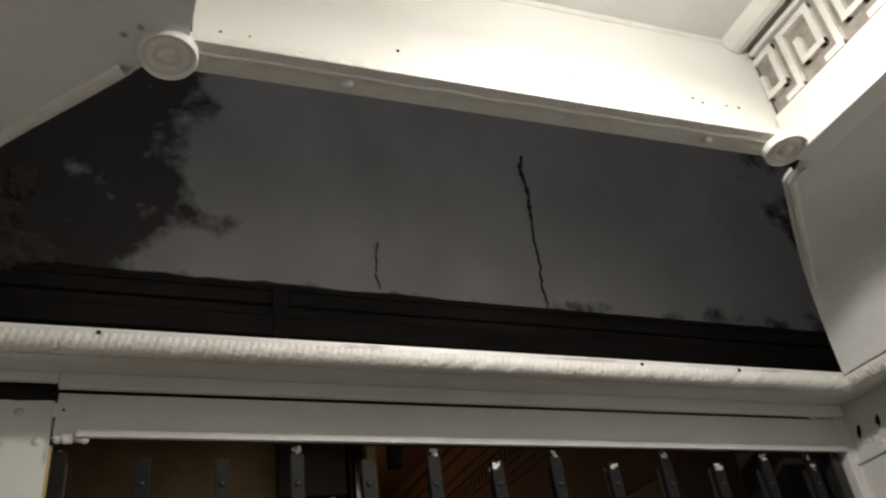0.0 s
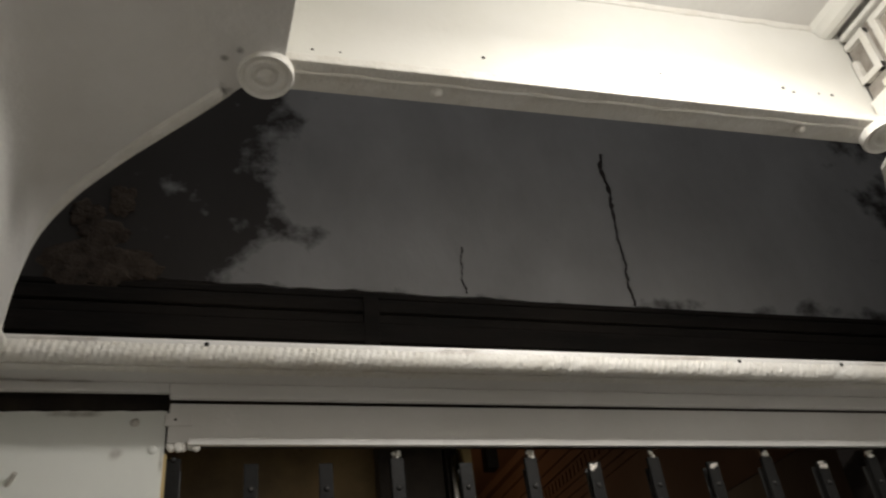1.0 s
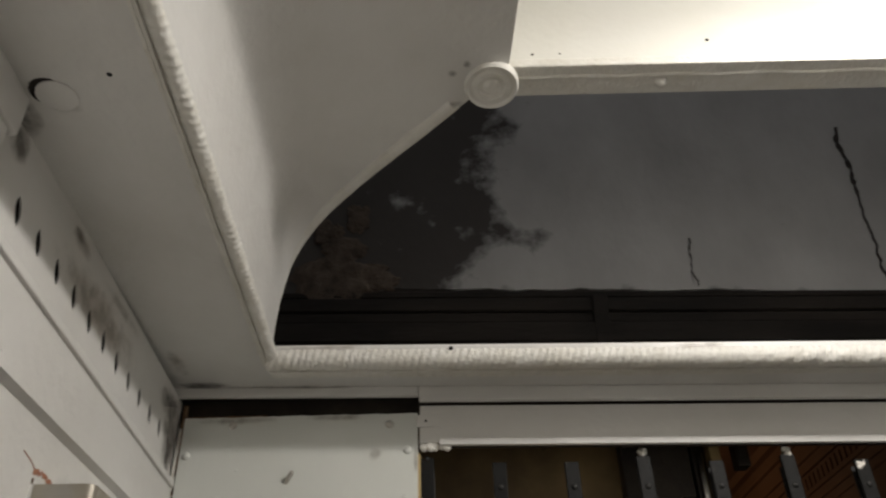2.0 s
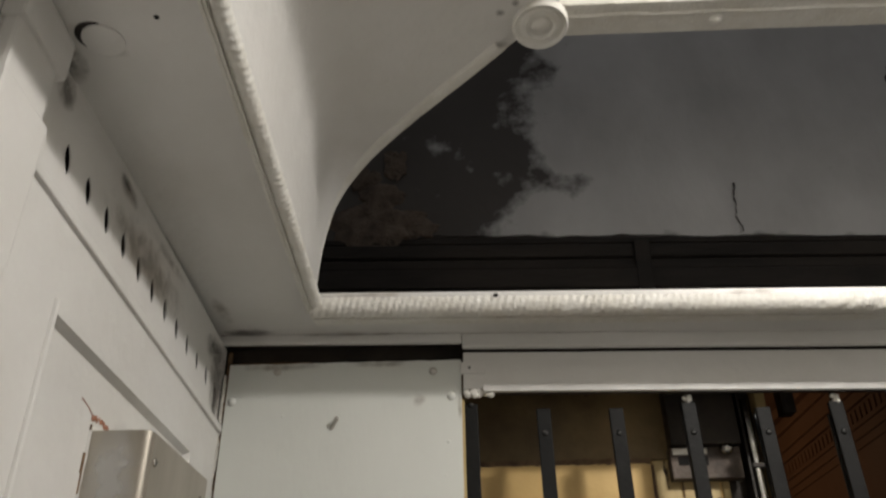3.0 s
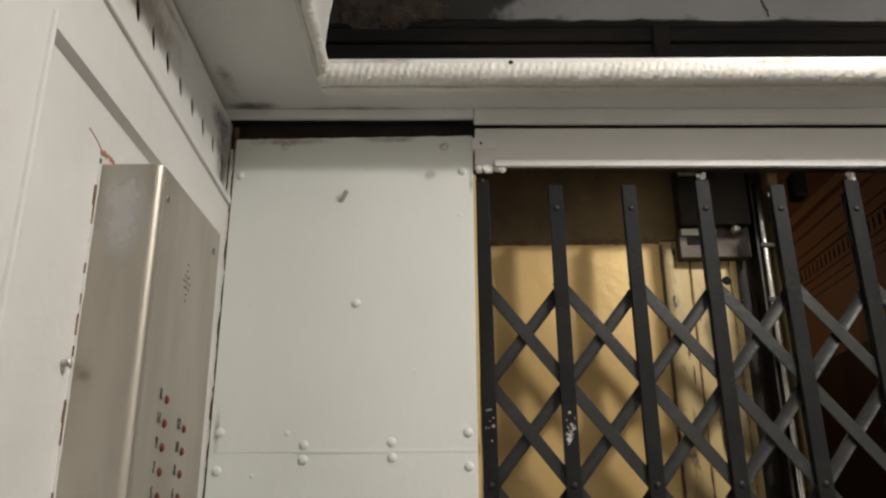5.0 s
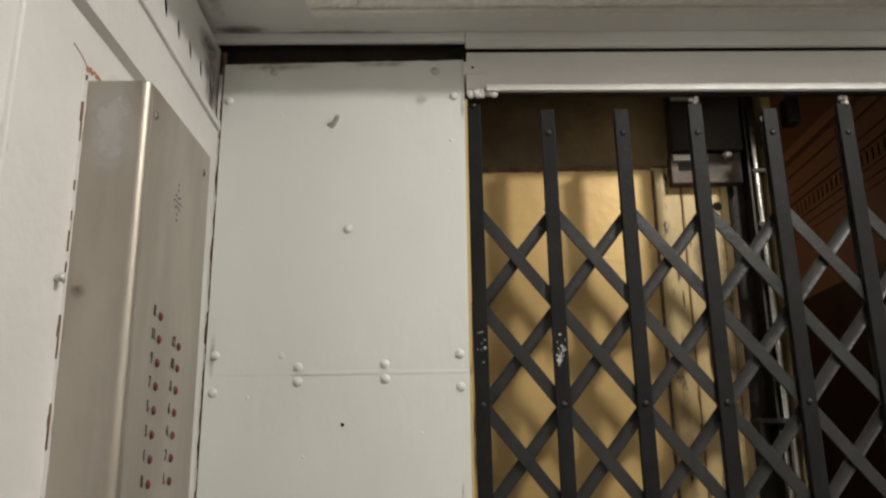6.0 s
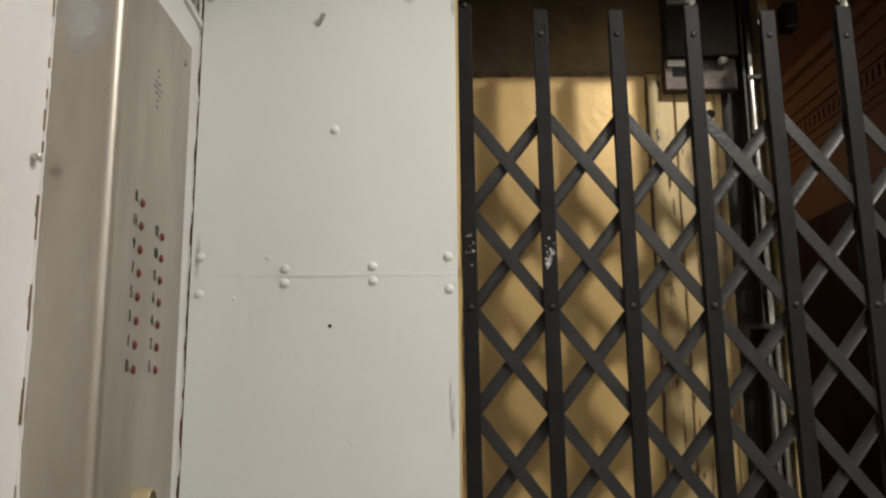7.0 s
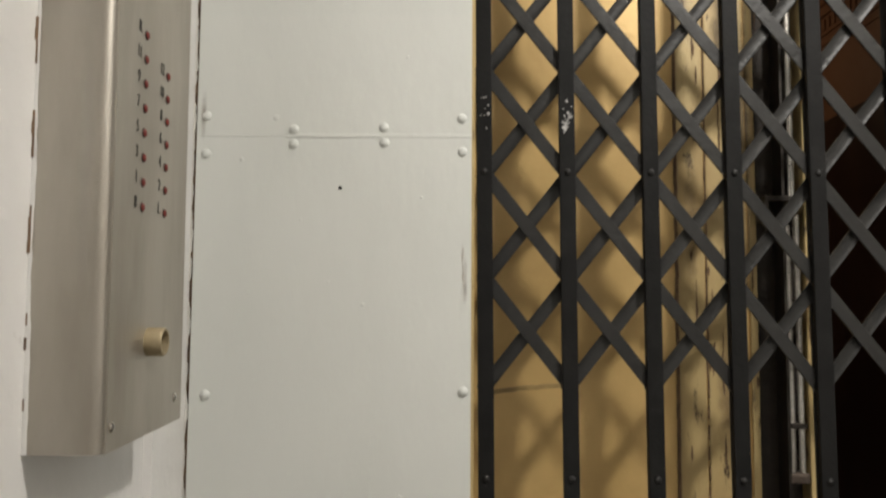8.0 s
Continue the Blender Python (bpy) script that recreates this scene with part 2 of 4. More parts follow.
def smudge(parent, mat, centre, u, v, label="faint stain"):
    """A thin stain lying on a face: centre and the two half-sides, in the parent's own space."""
    c, u, v = Vector(centre), Vector(u), Vector(v)
    bm = B()
    lay = bm.loops.layers.uv.new("patch")
    vs = [bm.verts.new(c + a * u + b * v) for a, b in ((-1, -1), (1, -1), (1, 1), (-1, 1))]
    f = bm.faces.new(vs)
    for loop, q in zip(f.loops, ((0, 0), (1, 0), (1, 1), (0, 1))):
        loop[lay].uv = q
    data = bpy.data.meshes.new("stain")
    bm.to_mesh(data)
    bm.free()
    data.materials.append(mat)
    ob = new("stain", data)
    ob.parent = parent
    ob["label"] = label
    return ob


# ---- the plan ----
FRONT = 1.304            # face of the front steel panel
SOFFIT = 2.205
CEIL = 2.672
LEFT_TURN = 1.7          # the left wall stands slightly off square
BACK = -0.45
RIGHT = 1.42


def sagged(bm):
    """The old car is racked: its ceiling border drops towards the right, the raised middle does not."""
    for v in bm.verts:
        share = min(1.0, max(0.0, (2.43 - v.co.z) / 0.22))
        v.co.z -= 0.019 * (v.co.x + 0.15) * share
    return bm


def left_x(y, x_at_front):
    return x_at_front + (FRONT - y) * math.tan(radians(LEFT_TURN))


# ---- setting ----
structure("floor", block(B(), -0.6, RIGHT + 0.2, BACK - 0.1, 1.36, -0.06, 0.0), FLOORMAT, "worn dark floor of the lift car", "floor")
structure("wall_back", block(B(), -0.6, RIGHT + 0.1, BACK - 0.03, BACK, 0.0, SOFFIT), WHITE, "white painted back wall of the lift car", "wall")


def side_wall(name, label, mirror):
    """A car side wall with recessed fields, a frieze bead and a row of vent slots; local x=0 is its face, y runs to the front at 0."""
    bm = B()
    s = -1 if mirror else 1
    back = (BACK - FRONT)

    def slab(x0, x1, y0, y1, z0, z1, bevel=0.0):
        block(bm, min(s * x0, s * x1), max(s * x0, s * x1), y0, y1, z0, z1, bevel)
    fields = [(-0.555, -0.120), (-1.10, -0.75)]
    ys = [0.0, fields[0][1], fields[0][0], fields[1][1], fields[1][0], back]
    # frame boards round the two fields
    slab(-0.03, 0, ys[1], ys[0] + 0.012, 0, 2.078)
    slab(-0.03, 0, ys[3], ys[2], 0, 2.078)
    slab(-0.03, 0, back, ys[4], 0, 2.078)
    for (y0, y1) in fields:
        slab(-0.03, 0, y0, y1, 1.992, 2.078)
        slab(-0.03, 0, y0, y1, 0, 0.25)
        slab(-0.03, -0.009, y0 + 0.002, y1 - 0.002, 0.25, 1.992)
        # sloping reveal on the four sides
        for a, b in (((y0, 1.992), (y1, 1.992)), ((y0, 0.25), (y0, 1.992)), ((y1, 0.25), (y1, 1.992)), ((y0, 0.25), (y1, 0.25))):
            cy, cz = (y0 + y1) / 2, 1.1
            i = lambda p: (p[0] + (0.004 if p[0] < cy else -0.004), p[1] + (0.005 if p[1] < cz else -0.005))
            ia, ib = i(a), i(b)
            sheet(bm, [[(s * 0.0005, *a), (s * 0.0005, *b)], [(s * -0.0095, *ia), (s * -0.0095, *ib)]])
    # raised beads down the sides of the front field
    for y in fields[0][:1]:
        rod(bm, (s * 0.0005, y, 0.25), (s * 0.0005, y, 2.004), 0.0034, 8)
    # frieze board pierced by pointed slots
    slot_y = [-0.5875 + 0.0507 * k for k in range(12)]
    lens = lambda u: 0.0066 * math.sin(math.pi * u) ** 0.8
    steps = [k / 8 for k in range(9)]
    for k in range(len(slot_y) + 1):
        y0 = slot_y[k - 1] if k else back
        y1 = slot_y[k] if k < len(slot_y) else 0.012
        lean = lambda u: -0.008 * (u - 0.5)
        rows = [[(s * -0.006, y0 + (lens(u) + lean(u) if k else 0), 2.119 + 0.030 * u), (s * -0.006, y1 - (lens(u) - lean(u) if k < len(slot_y) else 0), 2.119 + 0.030 * u)] for u in steps]
        sheet(bm, rows, (s * -0.0015, 0, 0))
    slab(-0.03, -0.006, back, 0.012, 2.078, 2.119)
    slab(-0.0075, -0.006, back, 0.012, 2.149, 2.215)
    # frieze bead
    for y0, y1 in ((-0.660, 0.0), (back, -0.745)):
        slab(-0.006, 0.005, y0, y1, 2.075, 2.085, 0.0025)
    # pilaster with a tapering head
    slab(-0.006, 0.016, -0.742, -0.664, 0, 2.105, 0.004)
    slab(-0.006, 0.011, -0.736, -0.668, 2.10, 2.165, 0.004)
    slab(-0.006, 0.016, -0.740, -0.660, 2.16, 2.205, 0.004)
    # the frieze falls a little towards the front
    for v in bm.verts:
        v.co.z -= 0.034 * (v.co.y + 0.55) * min(1.0, max(0.0, (v.co.z - 2.0) / 0.075))
    ob = structure(name, bm, WHITE, label, "wall")
    # black sheet paints in the dark of the hollow behind the slots
    part("slot_dark_sheet", block(B(), min(s * -0.05, s * -0.04), max(s * -0.05, s * -0.04), back, 0.0, 2.05, 2.24), BLACK, ob)
    part("outer_sheet", block(B(), min(s * -0.06, s * -0.052), max(s * -0.06, s * -0.052), back, 0.02, 0.0, 2.25), DARKSTEEL, ob)
    return ob


wall_left = side_wall("wall_left", "white painted panelled side wall with a row of vent slots", False)
wall_left.matrix_basis = pose(-0.446, FRONT, 0, 0, 0, LEFT_TURN)
wall_right = side_wall("wall_right", "white painted panelled side wall, thick old paint", True)
wall_right.matrix_basis = pose(1.372, FRONT, 0)

# soffit: a flat border round the coved opening
IN_L, IN_R, IN_F, IN_B = -0.287, 1.275, 1.166, -0.31
soffit = B()
lf, lb = left_x(IN_F, -0.292), left_x(IN_B, -0.292)
block(soffit, -0.5, RIGHT, IN_F, 1.296, SOFFIT, SOFFIT + 0.012)
block(soffit, -0.5, RIGHT, BACK, IN_B, SOFFIT, SOFFIT + 0.012)
block(soffit, IN_R, RIGHT, IN_B, IN_F, SOFFIT, SOFFIT + 0.012)
sheet(soffit, [[(-0.5, IN_B, SOFFIT), (-0.5, IN_F, SOFFIT)], [(lb, IN_B, SOFFIT), (lf, IN_F, SOFFIT)]], (0, 0, 0.012))
block(soffit, -0.5, -0.072, 1.285, 1.296, 2.189, SOFFIT, 0.003)
block(soffit, -0.0715, 1.372, 1.285, 1.297, 2.181, SOFFIT, 0.003)
structure("ceiling", sagged(soffit), WHITE, "flat white painted ceiling border of the lift car", "ceiling")


# coves: a riser with a rounded turn to a nearly level top
PROFILE = [(0.004, 2.212), (0.007, 2.25), (0.011, 2.285), (0.017, 2.312), (0.025, 2.337), (0.036, 2.357), (0.052, 2.373), (0.074, 2.387), (0.105, 2.398), (0.145, 2.405), (0.19, 2.409), (0.24, 2.412), (0.30, 2.418), (0.345, 2.424)]


def corner(d, side, end):
    y = IN_F - d if end == "front" else IN_B + d
    x = left_x(IN_F if end == "front" else IN_B, -0.292) + d if side == "left" else IN_R - d
    if end == "front":
        y = max(y, PAN_F + 0.008)
    if side == "right":
        x = max(x, PAN_R + 0.012)
    return x, y


PAN_L, PAN_R, PAN_F, PAN_B = 0.056, 1.004, 0.856, -0.01
for side in ("left", "right"):
    bm = B()
    rows = []
    for d, z in PROFILE:
        (x0, y0), (x1, y1) = corner(d, side, "front"), corner(d, side, "back")
        rows.append([(x0 + (x1 - x0) * k / 14, y0 + (y1 - y0) * k / 14, z) for k in range(15)])
    sheet(bm, rows, (-0.01 if side == "left" else 0.01, 0, 0.012))
    structure("cove_" + side, sagged(bm), WHITE, "white painted curved cove of the lift ceiling", "ceiling", smooth=True)
bm = B()
sheet(bm, [[(corner(d, "left", "back")[0] + (corner(d, "right", "back")[0] - corner(d, "left", "back")[0]) * k / 10, corner(d, "left", "back")[1], z) for k in range(11)] for d, z in PROFILE], (0, -0.01, 0.012))
structure("cove_back", sagged(bm), WHITE, "white painted curved cove of the lift ceiling", "ceiling", smooth=True)

structure("pan_ceiling", block(B(), PAN_L - 0.05, PAN_R + 0.05, PAN_B - 0.05, PAN_F + 0.02, CEIL, CEIL + 0.02), WHITE, "white raised central ceiling, brightly lit", "ceiling")
for name, dims in (("pan_side_left", (PAN_L - 0.03, PAN_L, PAN_B, PAN_F + 0.005, 2.428, CEIL)), ("pan_side_right", (PAN_R + 0.008, PAN_R + 0.04, PAN_B, PAN_F + 0.005, 2.43, CEIL)), ("pan_side_back", (PAN_L - 0.03, PAN_R + 0.03, PAN_B - 0.03, PAN_B, 2.418, CEIL))):
    structure(name, block(B(), *dims), PLATE, "white upright side of the raised ceiling", "ceiling")

# front plate of the raised ceiling and its bottom strip
plate = thing("fascia_plate", block(B(), PAN_L + 0.004, PAN_R, PAN_F, PAN_F + 0.014, 2.462, CEIL - 0.001, 0.002), PLATE, "white painted metal fascia plate under bright lamplight", "fascia")
bm = B()
rows = []
for k in range(121):
    x = PAN_L + 0.015 + (PAN_R - PAN_L - 0.02) * k / 120
    w, h = 0.004 + 0.0014 * noise.noise((x * 30, 0, 4)), 0.009 + 0.003 * noise.noise((x * 22, 5, 4))
    rows.append([(x, PAN_F + 0.001, CEIL - h), (x, PAN_F - 0.6 * w, CEIL - h + 0.001), (x, PAN_F - w, CEIL - h + 0.004), (x, PAN_F - w - 0.001, CEIL + 0.001)])
sheet(bm, rows)
part("top_fillet", bm, LUMPY, plate, "uneven painted fillet", smooth=True)
part("side_gap", block(B(), PAN_L + 0.0005, PAN_L + 0.0075, PAN_F - 0.0015, PAN_F + 0.006, 2.466, CEIL - 0.012), BLACK, plate, "dark open joint")
for x, z, r in ((0.098, 2.487, 0.0022), (0.135, 2.487, 0.0016), (0.338, 2.508, 0.003), (0.62, 2.517, 0.002), (0.835, 2.516, 0.003), (0.852, 2.509, 0.0025), (0.90, 2.512, 0.002), (0.925, 2.512, 0.0028)):
    part("screw_hole", dome(B(), (x, PAN_F, z), (0, -1, 0), r, 0.001, 8, 2), DARKSTEEL, plate)
bm = B()
block(bm, PAN_L - 0.02, PAN_R, 0.839, 0.893, 2.446, 2.461, 0.003)
for k in range(36):
    x = PAN_L + k * 0.0262
    rod(bm, (x, 0.858 + 0.0012 * math.sin(k * 1.3), 2.4455), (x + 0.027, 0.858 + 0.0012 * math.sin(k * 1.3 + 1.3), 2.4455), 0.0026, 6)
strip = thing("fascia_strip", bm, LUMPY, "white painted strip with a bead along the dark opening", "trim")
for x in (0.267, 0.849):
    part("knob", dome(B(), (x, 0.872, 2.447), (0, -0.1, -1), 0.009, 0.009), LUMPY, strip, "round painted screw head", smooth=True)


# rosettes at the two hip heads
def rosette(place, normal):
    prof = [(0.0345, 0.0), (0.0345, 0.010), (0.033, 0.013), (0.031, 0.0125), (0.029, 0.0095), (0.025, 0.0095), (0.023, 0.012), (0.018, 0.0125), (0.016, 0.0095), (0.011, 0.0095), (0.009, 0.013), (0.004, 0.015)]
    ob = thing("rosette", lathe(B(), (0, 0, 0), (0, 0, 1), prof, 36), LUMPY, "round turned rosette under thick white paint", "rosette", "rosettes of the ceiling", smooth=True)
    ob.matrix_basis = Matrix.Translation(place) @ Vector(normal).to_track_quat("Z", "Y").to_matrix().to_4x4()
    return ob


rosette((0.038, 0.840, 2.4205), (0.0, -0.12, -1))
rosette((0.966, 0.840, 2.424), (0.0, -0.12, -1))


# beads down the two hips
def hip(side, label):
    bm = B()
    s = 1 if side == "left" else -1
    rows = []
    dense = []
    for (d0, z0), (d1, z1) in zip(PROFILE, PROFILE[1:]):
        dense += [(d0 + (d1 - d0) * k / 4, z0 + (z1 - z0) * k / 4) for k in range(4)]
    dense = [p for p in dense if p[0] < 0.295]
    for i, (d, z) in enumerate(dense):
        d0, z0 = dense[max(i - 1, 0)]
        d1, z1 = dense[min(i + 1, len(dense) - 1)]
        along = Vector((s * (d1 - d0), -(d1 - d0), z1 - z0)).normalized()
        inward = Vector((s, -1, 0)).normalized()
        out = (inward - along * inward.dot(along)).normalized() if abs(inward.dot(along)) < 0.995 else Vector((0, 0, -1))
        if out.z > 0:
            out = -out
        if d < 0.02:
            out = Vector((s, -1, -0.2)).normalized()
        across = along.cross(out).normalized()
        if across.y > 0:
            across = -across
        x, y = corner(d, side, "front")
        c = Vector((x, y, z))
        wob = 0.0012 * noise.noise((d * 60, z * 60, 2))
        rows.append([c + across * (a + 0.012) + out * (b - 0.003 + wob) for a, b in ((-0.013, -0.003), (-0.013, 0.003), (-0.008, 0.004), (-0.006, 0.009), (0, 0.011), (0.006, 0.009), (0.008, 0.004), (0.013, 0.003), (0.013, -0.003))])
    sheet(bm, rows)
    return structure("hip_trim_" + side, sagged(bm), LUMPY, label, "trim", smooth=True)


hip("left", "white painted bead along the curved edge of the cove")
hip("right", "white painted bead along the edge of the cove")


# rope moulding round the opening
def rope(name, a, b, inward, wide=1.0, girth=0.0168):
    """A twisted bead from a to b with a flat fillet outside it."""
    a, b, inward = Vector(a), Vector(b), Vector(inward)
    along = (b - a).normalized()
    down = Vector((0, 0, -1))
    length = (b - a).length
    steps = max(8, int(length / 0.0022))
    rows = []
    for i in range(steps + 1):
        s = length * i / steps
        c = a + along * s
        ring = []
        for k in range(15):
            u = -0.5 + 4.1 * k / 14
            worn = 0.55 + 0.45 * noise.noise(c * 9)
            r = girth * (1 + 0.075 * (0.0168 / girth) * worn * math.sin(s * 2 * math.pi / 0.0105 + 2.8 * noise.noise(c * 23) + u * 2.6) + 0.09 * noise.noise(c * 75 + Vector((u * 2, 0, 0))) - 0.24 * max(0.0, noise.noise(c * 210 + Vector((u * 4, 0, 0))) - 0.25))
            ring.append(c + inward * (r * math.cos(u)) + down * (r * math.sin(u)))
        lump = 0.0012 * noise.noise(c * 90)
        for o, h in ((-0.0165, 0.0045), (-0.0175, 0.0120 + lump), (-0.0235, 0.0125 + lump), (-0.0245, 0.0065), (-0.0275, 0.0060), (-0.0285, 0.0100 + lump), (-0.0385, 0.0095 + 2 * lump), (-0.040, -0.004)):
            ring.append(c + inward * (o * wide) + down * h)
        rows.append(ring)
    bm = B()
    sheet(bm, rows)
    return structure(name, sagged(bm), LUMPY, "white rope moulding, paint worn and rust showing", "trim", smooth=True)


RZ = 2.2005
rf, rb = left_x(IN_F, -0.296), left_x(IN_B, -0.296)
rope("rope_trim_front", (rf, IN_F + 0.012, RZ), (IN_R + 0.012, IN_F + 0.012, RZ), (0, -1, 0), 1.12)
rope("rope_trim_left", (rb + 0.008, IN_B, RZ), (rf + 0.008, IN_F + 0.012, RZ), (1, 0.03, 0), 0.36, 0.0098)
rope("rope_trim_right", (IN_R + 0.012, IN_B, RZ), (IN_R + 0.012, IN_F + 0.012, RZ), (-1, 0, 0))
bm = B()
dome(bm, (0, 0, 0), (0, -1, 0), 0.0035, 0.001, 10, 2)
for x in (-0.02, 0.83, 1.03):
    ob = thing("nail_hole", bm.copy(), BLACK, "dark nail hole in the rope moulding", "hole")
    ob.location = (x, IN_F - 0.0042, 2.2085 - 0.019 * (x + 0.15))
bm.free()


# Greek key frieze on the right side of the raised ceiling
frieze = base("key_frieze", (PAN_R, 0.4, 2.45), "white painted Greek key frieze with dirt in its grooves", "frieze")
frieze_at = Matrix.Translation((-PAN_R, -0.4, -2.45))


def on_frieze(name, bm, mat, label="", smooth=False):
    bmesh.ops.transform(bm, matrix=frieze_at, verts=bm.verts)
    return part(name, bm, mat, frieze, label, smooth)


FR_DIRT = material("dirty_recess", (0.36, 0.33, 0.29), (0.20, 0.175, 0.15), 0.8, scale=30, mix=1.0, bump=0.6)
on_frieze("backing", block(B(), PAN_R + 0.003, PAN_R + 0.007, PAN_B, PAN_F, 2.498, 2.645), FR_DIRT, "grimy recessed ground")
on_frieze("bottom_strip", block(B(), PAN_R - 0.016, PAN_R + 0.034, PAN_B, PAN_F - 0.004, 2.409, 2.499, 0.004), PLATE)
on_frieze("bead", block(B(), PAN_R - 0.012, PAN_R + 0.006, PAN_B, PAN_F - 0.006, 2.638, 2.648, 0.003), PLATE)
bm = B()
prof = [(PAN_R - 0.022, 2.650), (PAN_R - 0.034, 2.648), (PAN_R - 0.044, 2.652), (PAN_R - 0.055, 2.662), (PAN_R - 0.06, CEIL)]
sheet(bm, [[(x, PAN_B, z), (x, PAN_F - 0.001, z)] for x, z in prof + [(PAN_R - 0.022, CEIL)]])
on_frieze("cornice", bm, PLATE)
UNIT, W = 0.090, 0.0125
strokes = [((0, 0), (0, 5)), ((0, 5), (4.6, 5)), ((4.6, 5), (4.6, 1.5)), ((4.6, 1.5), (1.9, 1.5)), ((1.9, 1.5), (1.9, 3.2)), ((0, 0), (-1.9, 0))]
for k in range(10):
    bm = B()
    y_at = lambda u: PAN_F + 0.022 - k * UNIT - u * UNIT / 6.5
    z_at = lambda v: 2.506 + W / 2 + v * 0.0225
    for j, ((u0, v0), (u1, v1)) in enumerate(strokes):
        ya, yb, za, zb = y_at(u0), y_at(u1), z_at(v0), z_at(v1)
        if min(ya, yb) - W / 2 > PAN_F - 0.006 or max(ya, yb) + W / 2 < PAN_B + 0.004:
            continue
        block(bm, PAN_R - 0.0065 - 0.0005 * j, PAN_R + 0.004, max(min(ya, yb) - W / 2, PAN_B), min(max(ya, yb) + W / 2, PAN_F - 0.002), min(za, zb) - W / 2, max(za, zb) + W / 2, 0.0012)
    on_frieze("key", bm, LUMPY)

# unseen lamp fixture inside the raised ceiling, its dish added to shade the ceiling
bm = lathe(B(), (LAMP.x, LAMP.y, CEIL), (0, 0, -1), [(0.05, 0.0), (0.05, 0.008), (0.020, 0.012), (0.012, 0.016), (0.012, 0.066), (0.030, 0.070), (0.082, 0.078), (0.082, 0.081), (0.030, 0.079)], 32)
thing("ceiling_light", bm, GLASS, "unseen white ceiling lamp, its dish added to shade the ceiling", "lamp", smooth=True)

# marks on the soffit
ob = thing("plugged_hole", lathe(B(), (-0.384, 0.639, SOFFIT + 0.0044), (0, 0, -1), [(0.019, -0.004), (0.019, 0.002), (0.012, 0.0035), (0.003, 0.004)], 20), WHITE, "round plugged hole in the painted soffit", "plug", smooth=True)
bm = B()
rows = []
for k in range(25):
    u = radians(150 + 130 * k / 24)
    w = 0.0055 * math.sin(math.pi * k / 24) + 0.0008 * noise.noise((k * 0.8, 1, 1))
    rows.append([(-0.384 + r * math.cos(u), 0.639 + r * math.sin(u), SOFFIT + 0.0038) for r in (0.0192, 0.0196 + w)])
sheet(bm, rows, (0, 0, 0.0005))
part("rim_gap", bm, GRIME, ob, "dark broken rim")
thing("screw_hole", dome(B(), (-0.327, 0.614, SOFFIT + 0.0034), (0, 0, -1), 0.0028, 0.0008, 8, 2), BLACK, "small dark hole in the soffit", "hole")

# ---- front steel panel ----
panel = base("steel_panel", (-0.26, FRONT, 0), "white painted riveted steel panel beside the folding gate", "panel")
PL, PR = -0.441, -0.074


def on_panel(name, bm, mat, label="", smooth=False):
    bmesh.ops.transform(bm, matrix=Matrix.Translation((0.26, -FRONT, 0)), verts=bm.verts)
    return part(name, bm, mat, panel, label, smooth)


def wavy_sheet(z0, z1, ragged):
    bm = B()
    rows = []
    for k in range(41):
        x = PL + (PR - PL) * k / 40
        top = z1 + (0.0022 * noise.noise((x * 45, 1, 0)) + 0.0015 * noise.noise((x * 140, 1, 0)) if ragged else 0)
        rows.append([(x, FRONT + 0.0008 * noise.noise((x * 5, j * 0.4, z0)), z0 + (top - z0) * j / 12) for j in range(13)])
    return sheet(bm, rows, (0, 0.004, 0))


on_panel("upper_sheet", wavy_sheet(1.6908, 2.166, True), PANEL, smooth=True)
on_panel("lower_sheet", wavy_sheet(0.02, 1.6907, False), PANEL, smooth=True)
on_panel("seam", block(B(), PL + 0.12, PR, FRONT - 0.0008, FRONT + 0.003, 1.6895, 1.6945, 0.0005), PANEL)
rust_rows = [[(PL + 0.13 * k / 20, FRONT - 0.001, 2.1665 - 0.003 * abs(noise.noise((k * 0.5, 2, 2))) * (1 - k / 20)) for k in range(21)], [(PL + 0.13 * k / 20, FRONT - 0.001, 2.168) for k in range(21)]]
on_panel("rusty_edge", sheet(B(), rust_rows, (0, 0.002, 0)), RUST, "rusty upper edge")
rivets = [(-0.428, 1.718), (-0.311, 1.7005), (-0.191, 1.7035), (-0.087, 1.716), (-0.311, 1.681), (-0.190, 1.683), (-0.086, 1.671), (-0.428, 1.667), (-0.420, 1.349), (-0.084, 1.356), (-0.431, 2.105), (-0.090, 2.106), (-0.118, 2.148), (-0.364, 2.153), (-0.246, 1.900)]
for x, z in rivets:
    small = z > 2.14
    on_panel("rivet", dome(B(), (x, FRONT + 0.0005, z), (0, -1, 0), 0.0068, 0.0045, 14, 4), PANEL if not small else SCUFFED, smooth=True)
for x, z, r in ((-0.335, 1.7165, 0.005), (-0.095, 2.035, 0.003), (-0.10, 1.985, 0.002), (-0.35, 2.08, 0.003), (-0.16, 1.80, 0.002), (-0.30, 1.58, 0.002), (-0.38, 1.66, 0.003), (-0.14, 1.61, 0.002), (-0.40, 1.90, 0.002), (-0.216, 1.468, 0.003), (-0.262, 1.497, 0.002), (-0.165, 1.22, 0.004)):
    on_panel("filled_dimple", dome(B(), (x, FRONT + 0.0004, z), (0, -1, 0), r, 0.0012, 10, 3), PANEL, smooth=True)
on_panel("screw_hole", dome(B(), (-0.248, FRONT + 0.0004, 1.622), (0, -1, 0), 0.0033, 0.001, 10, 2), BLACK)
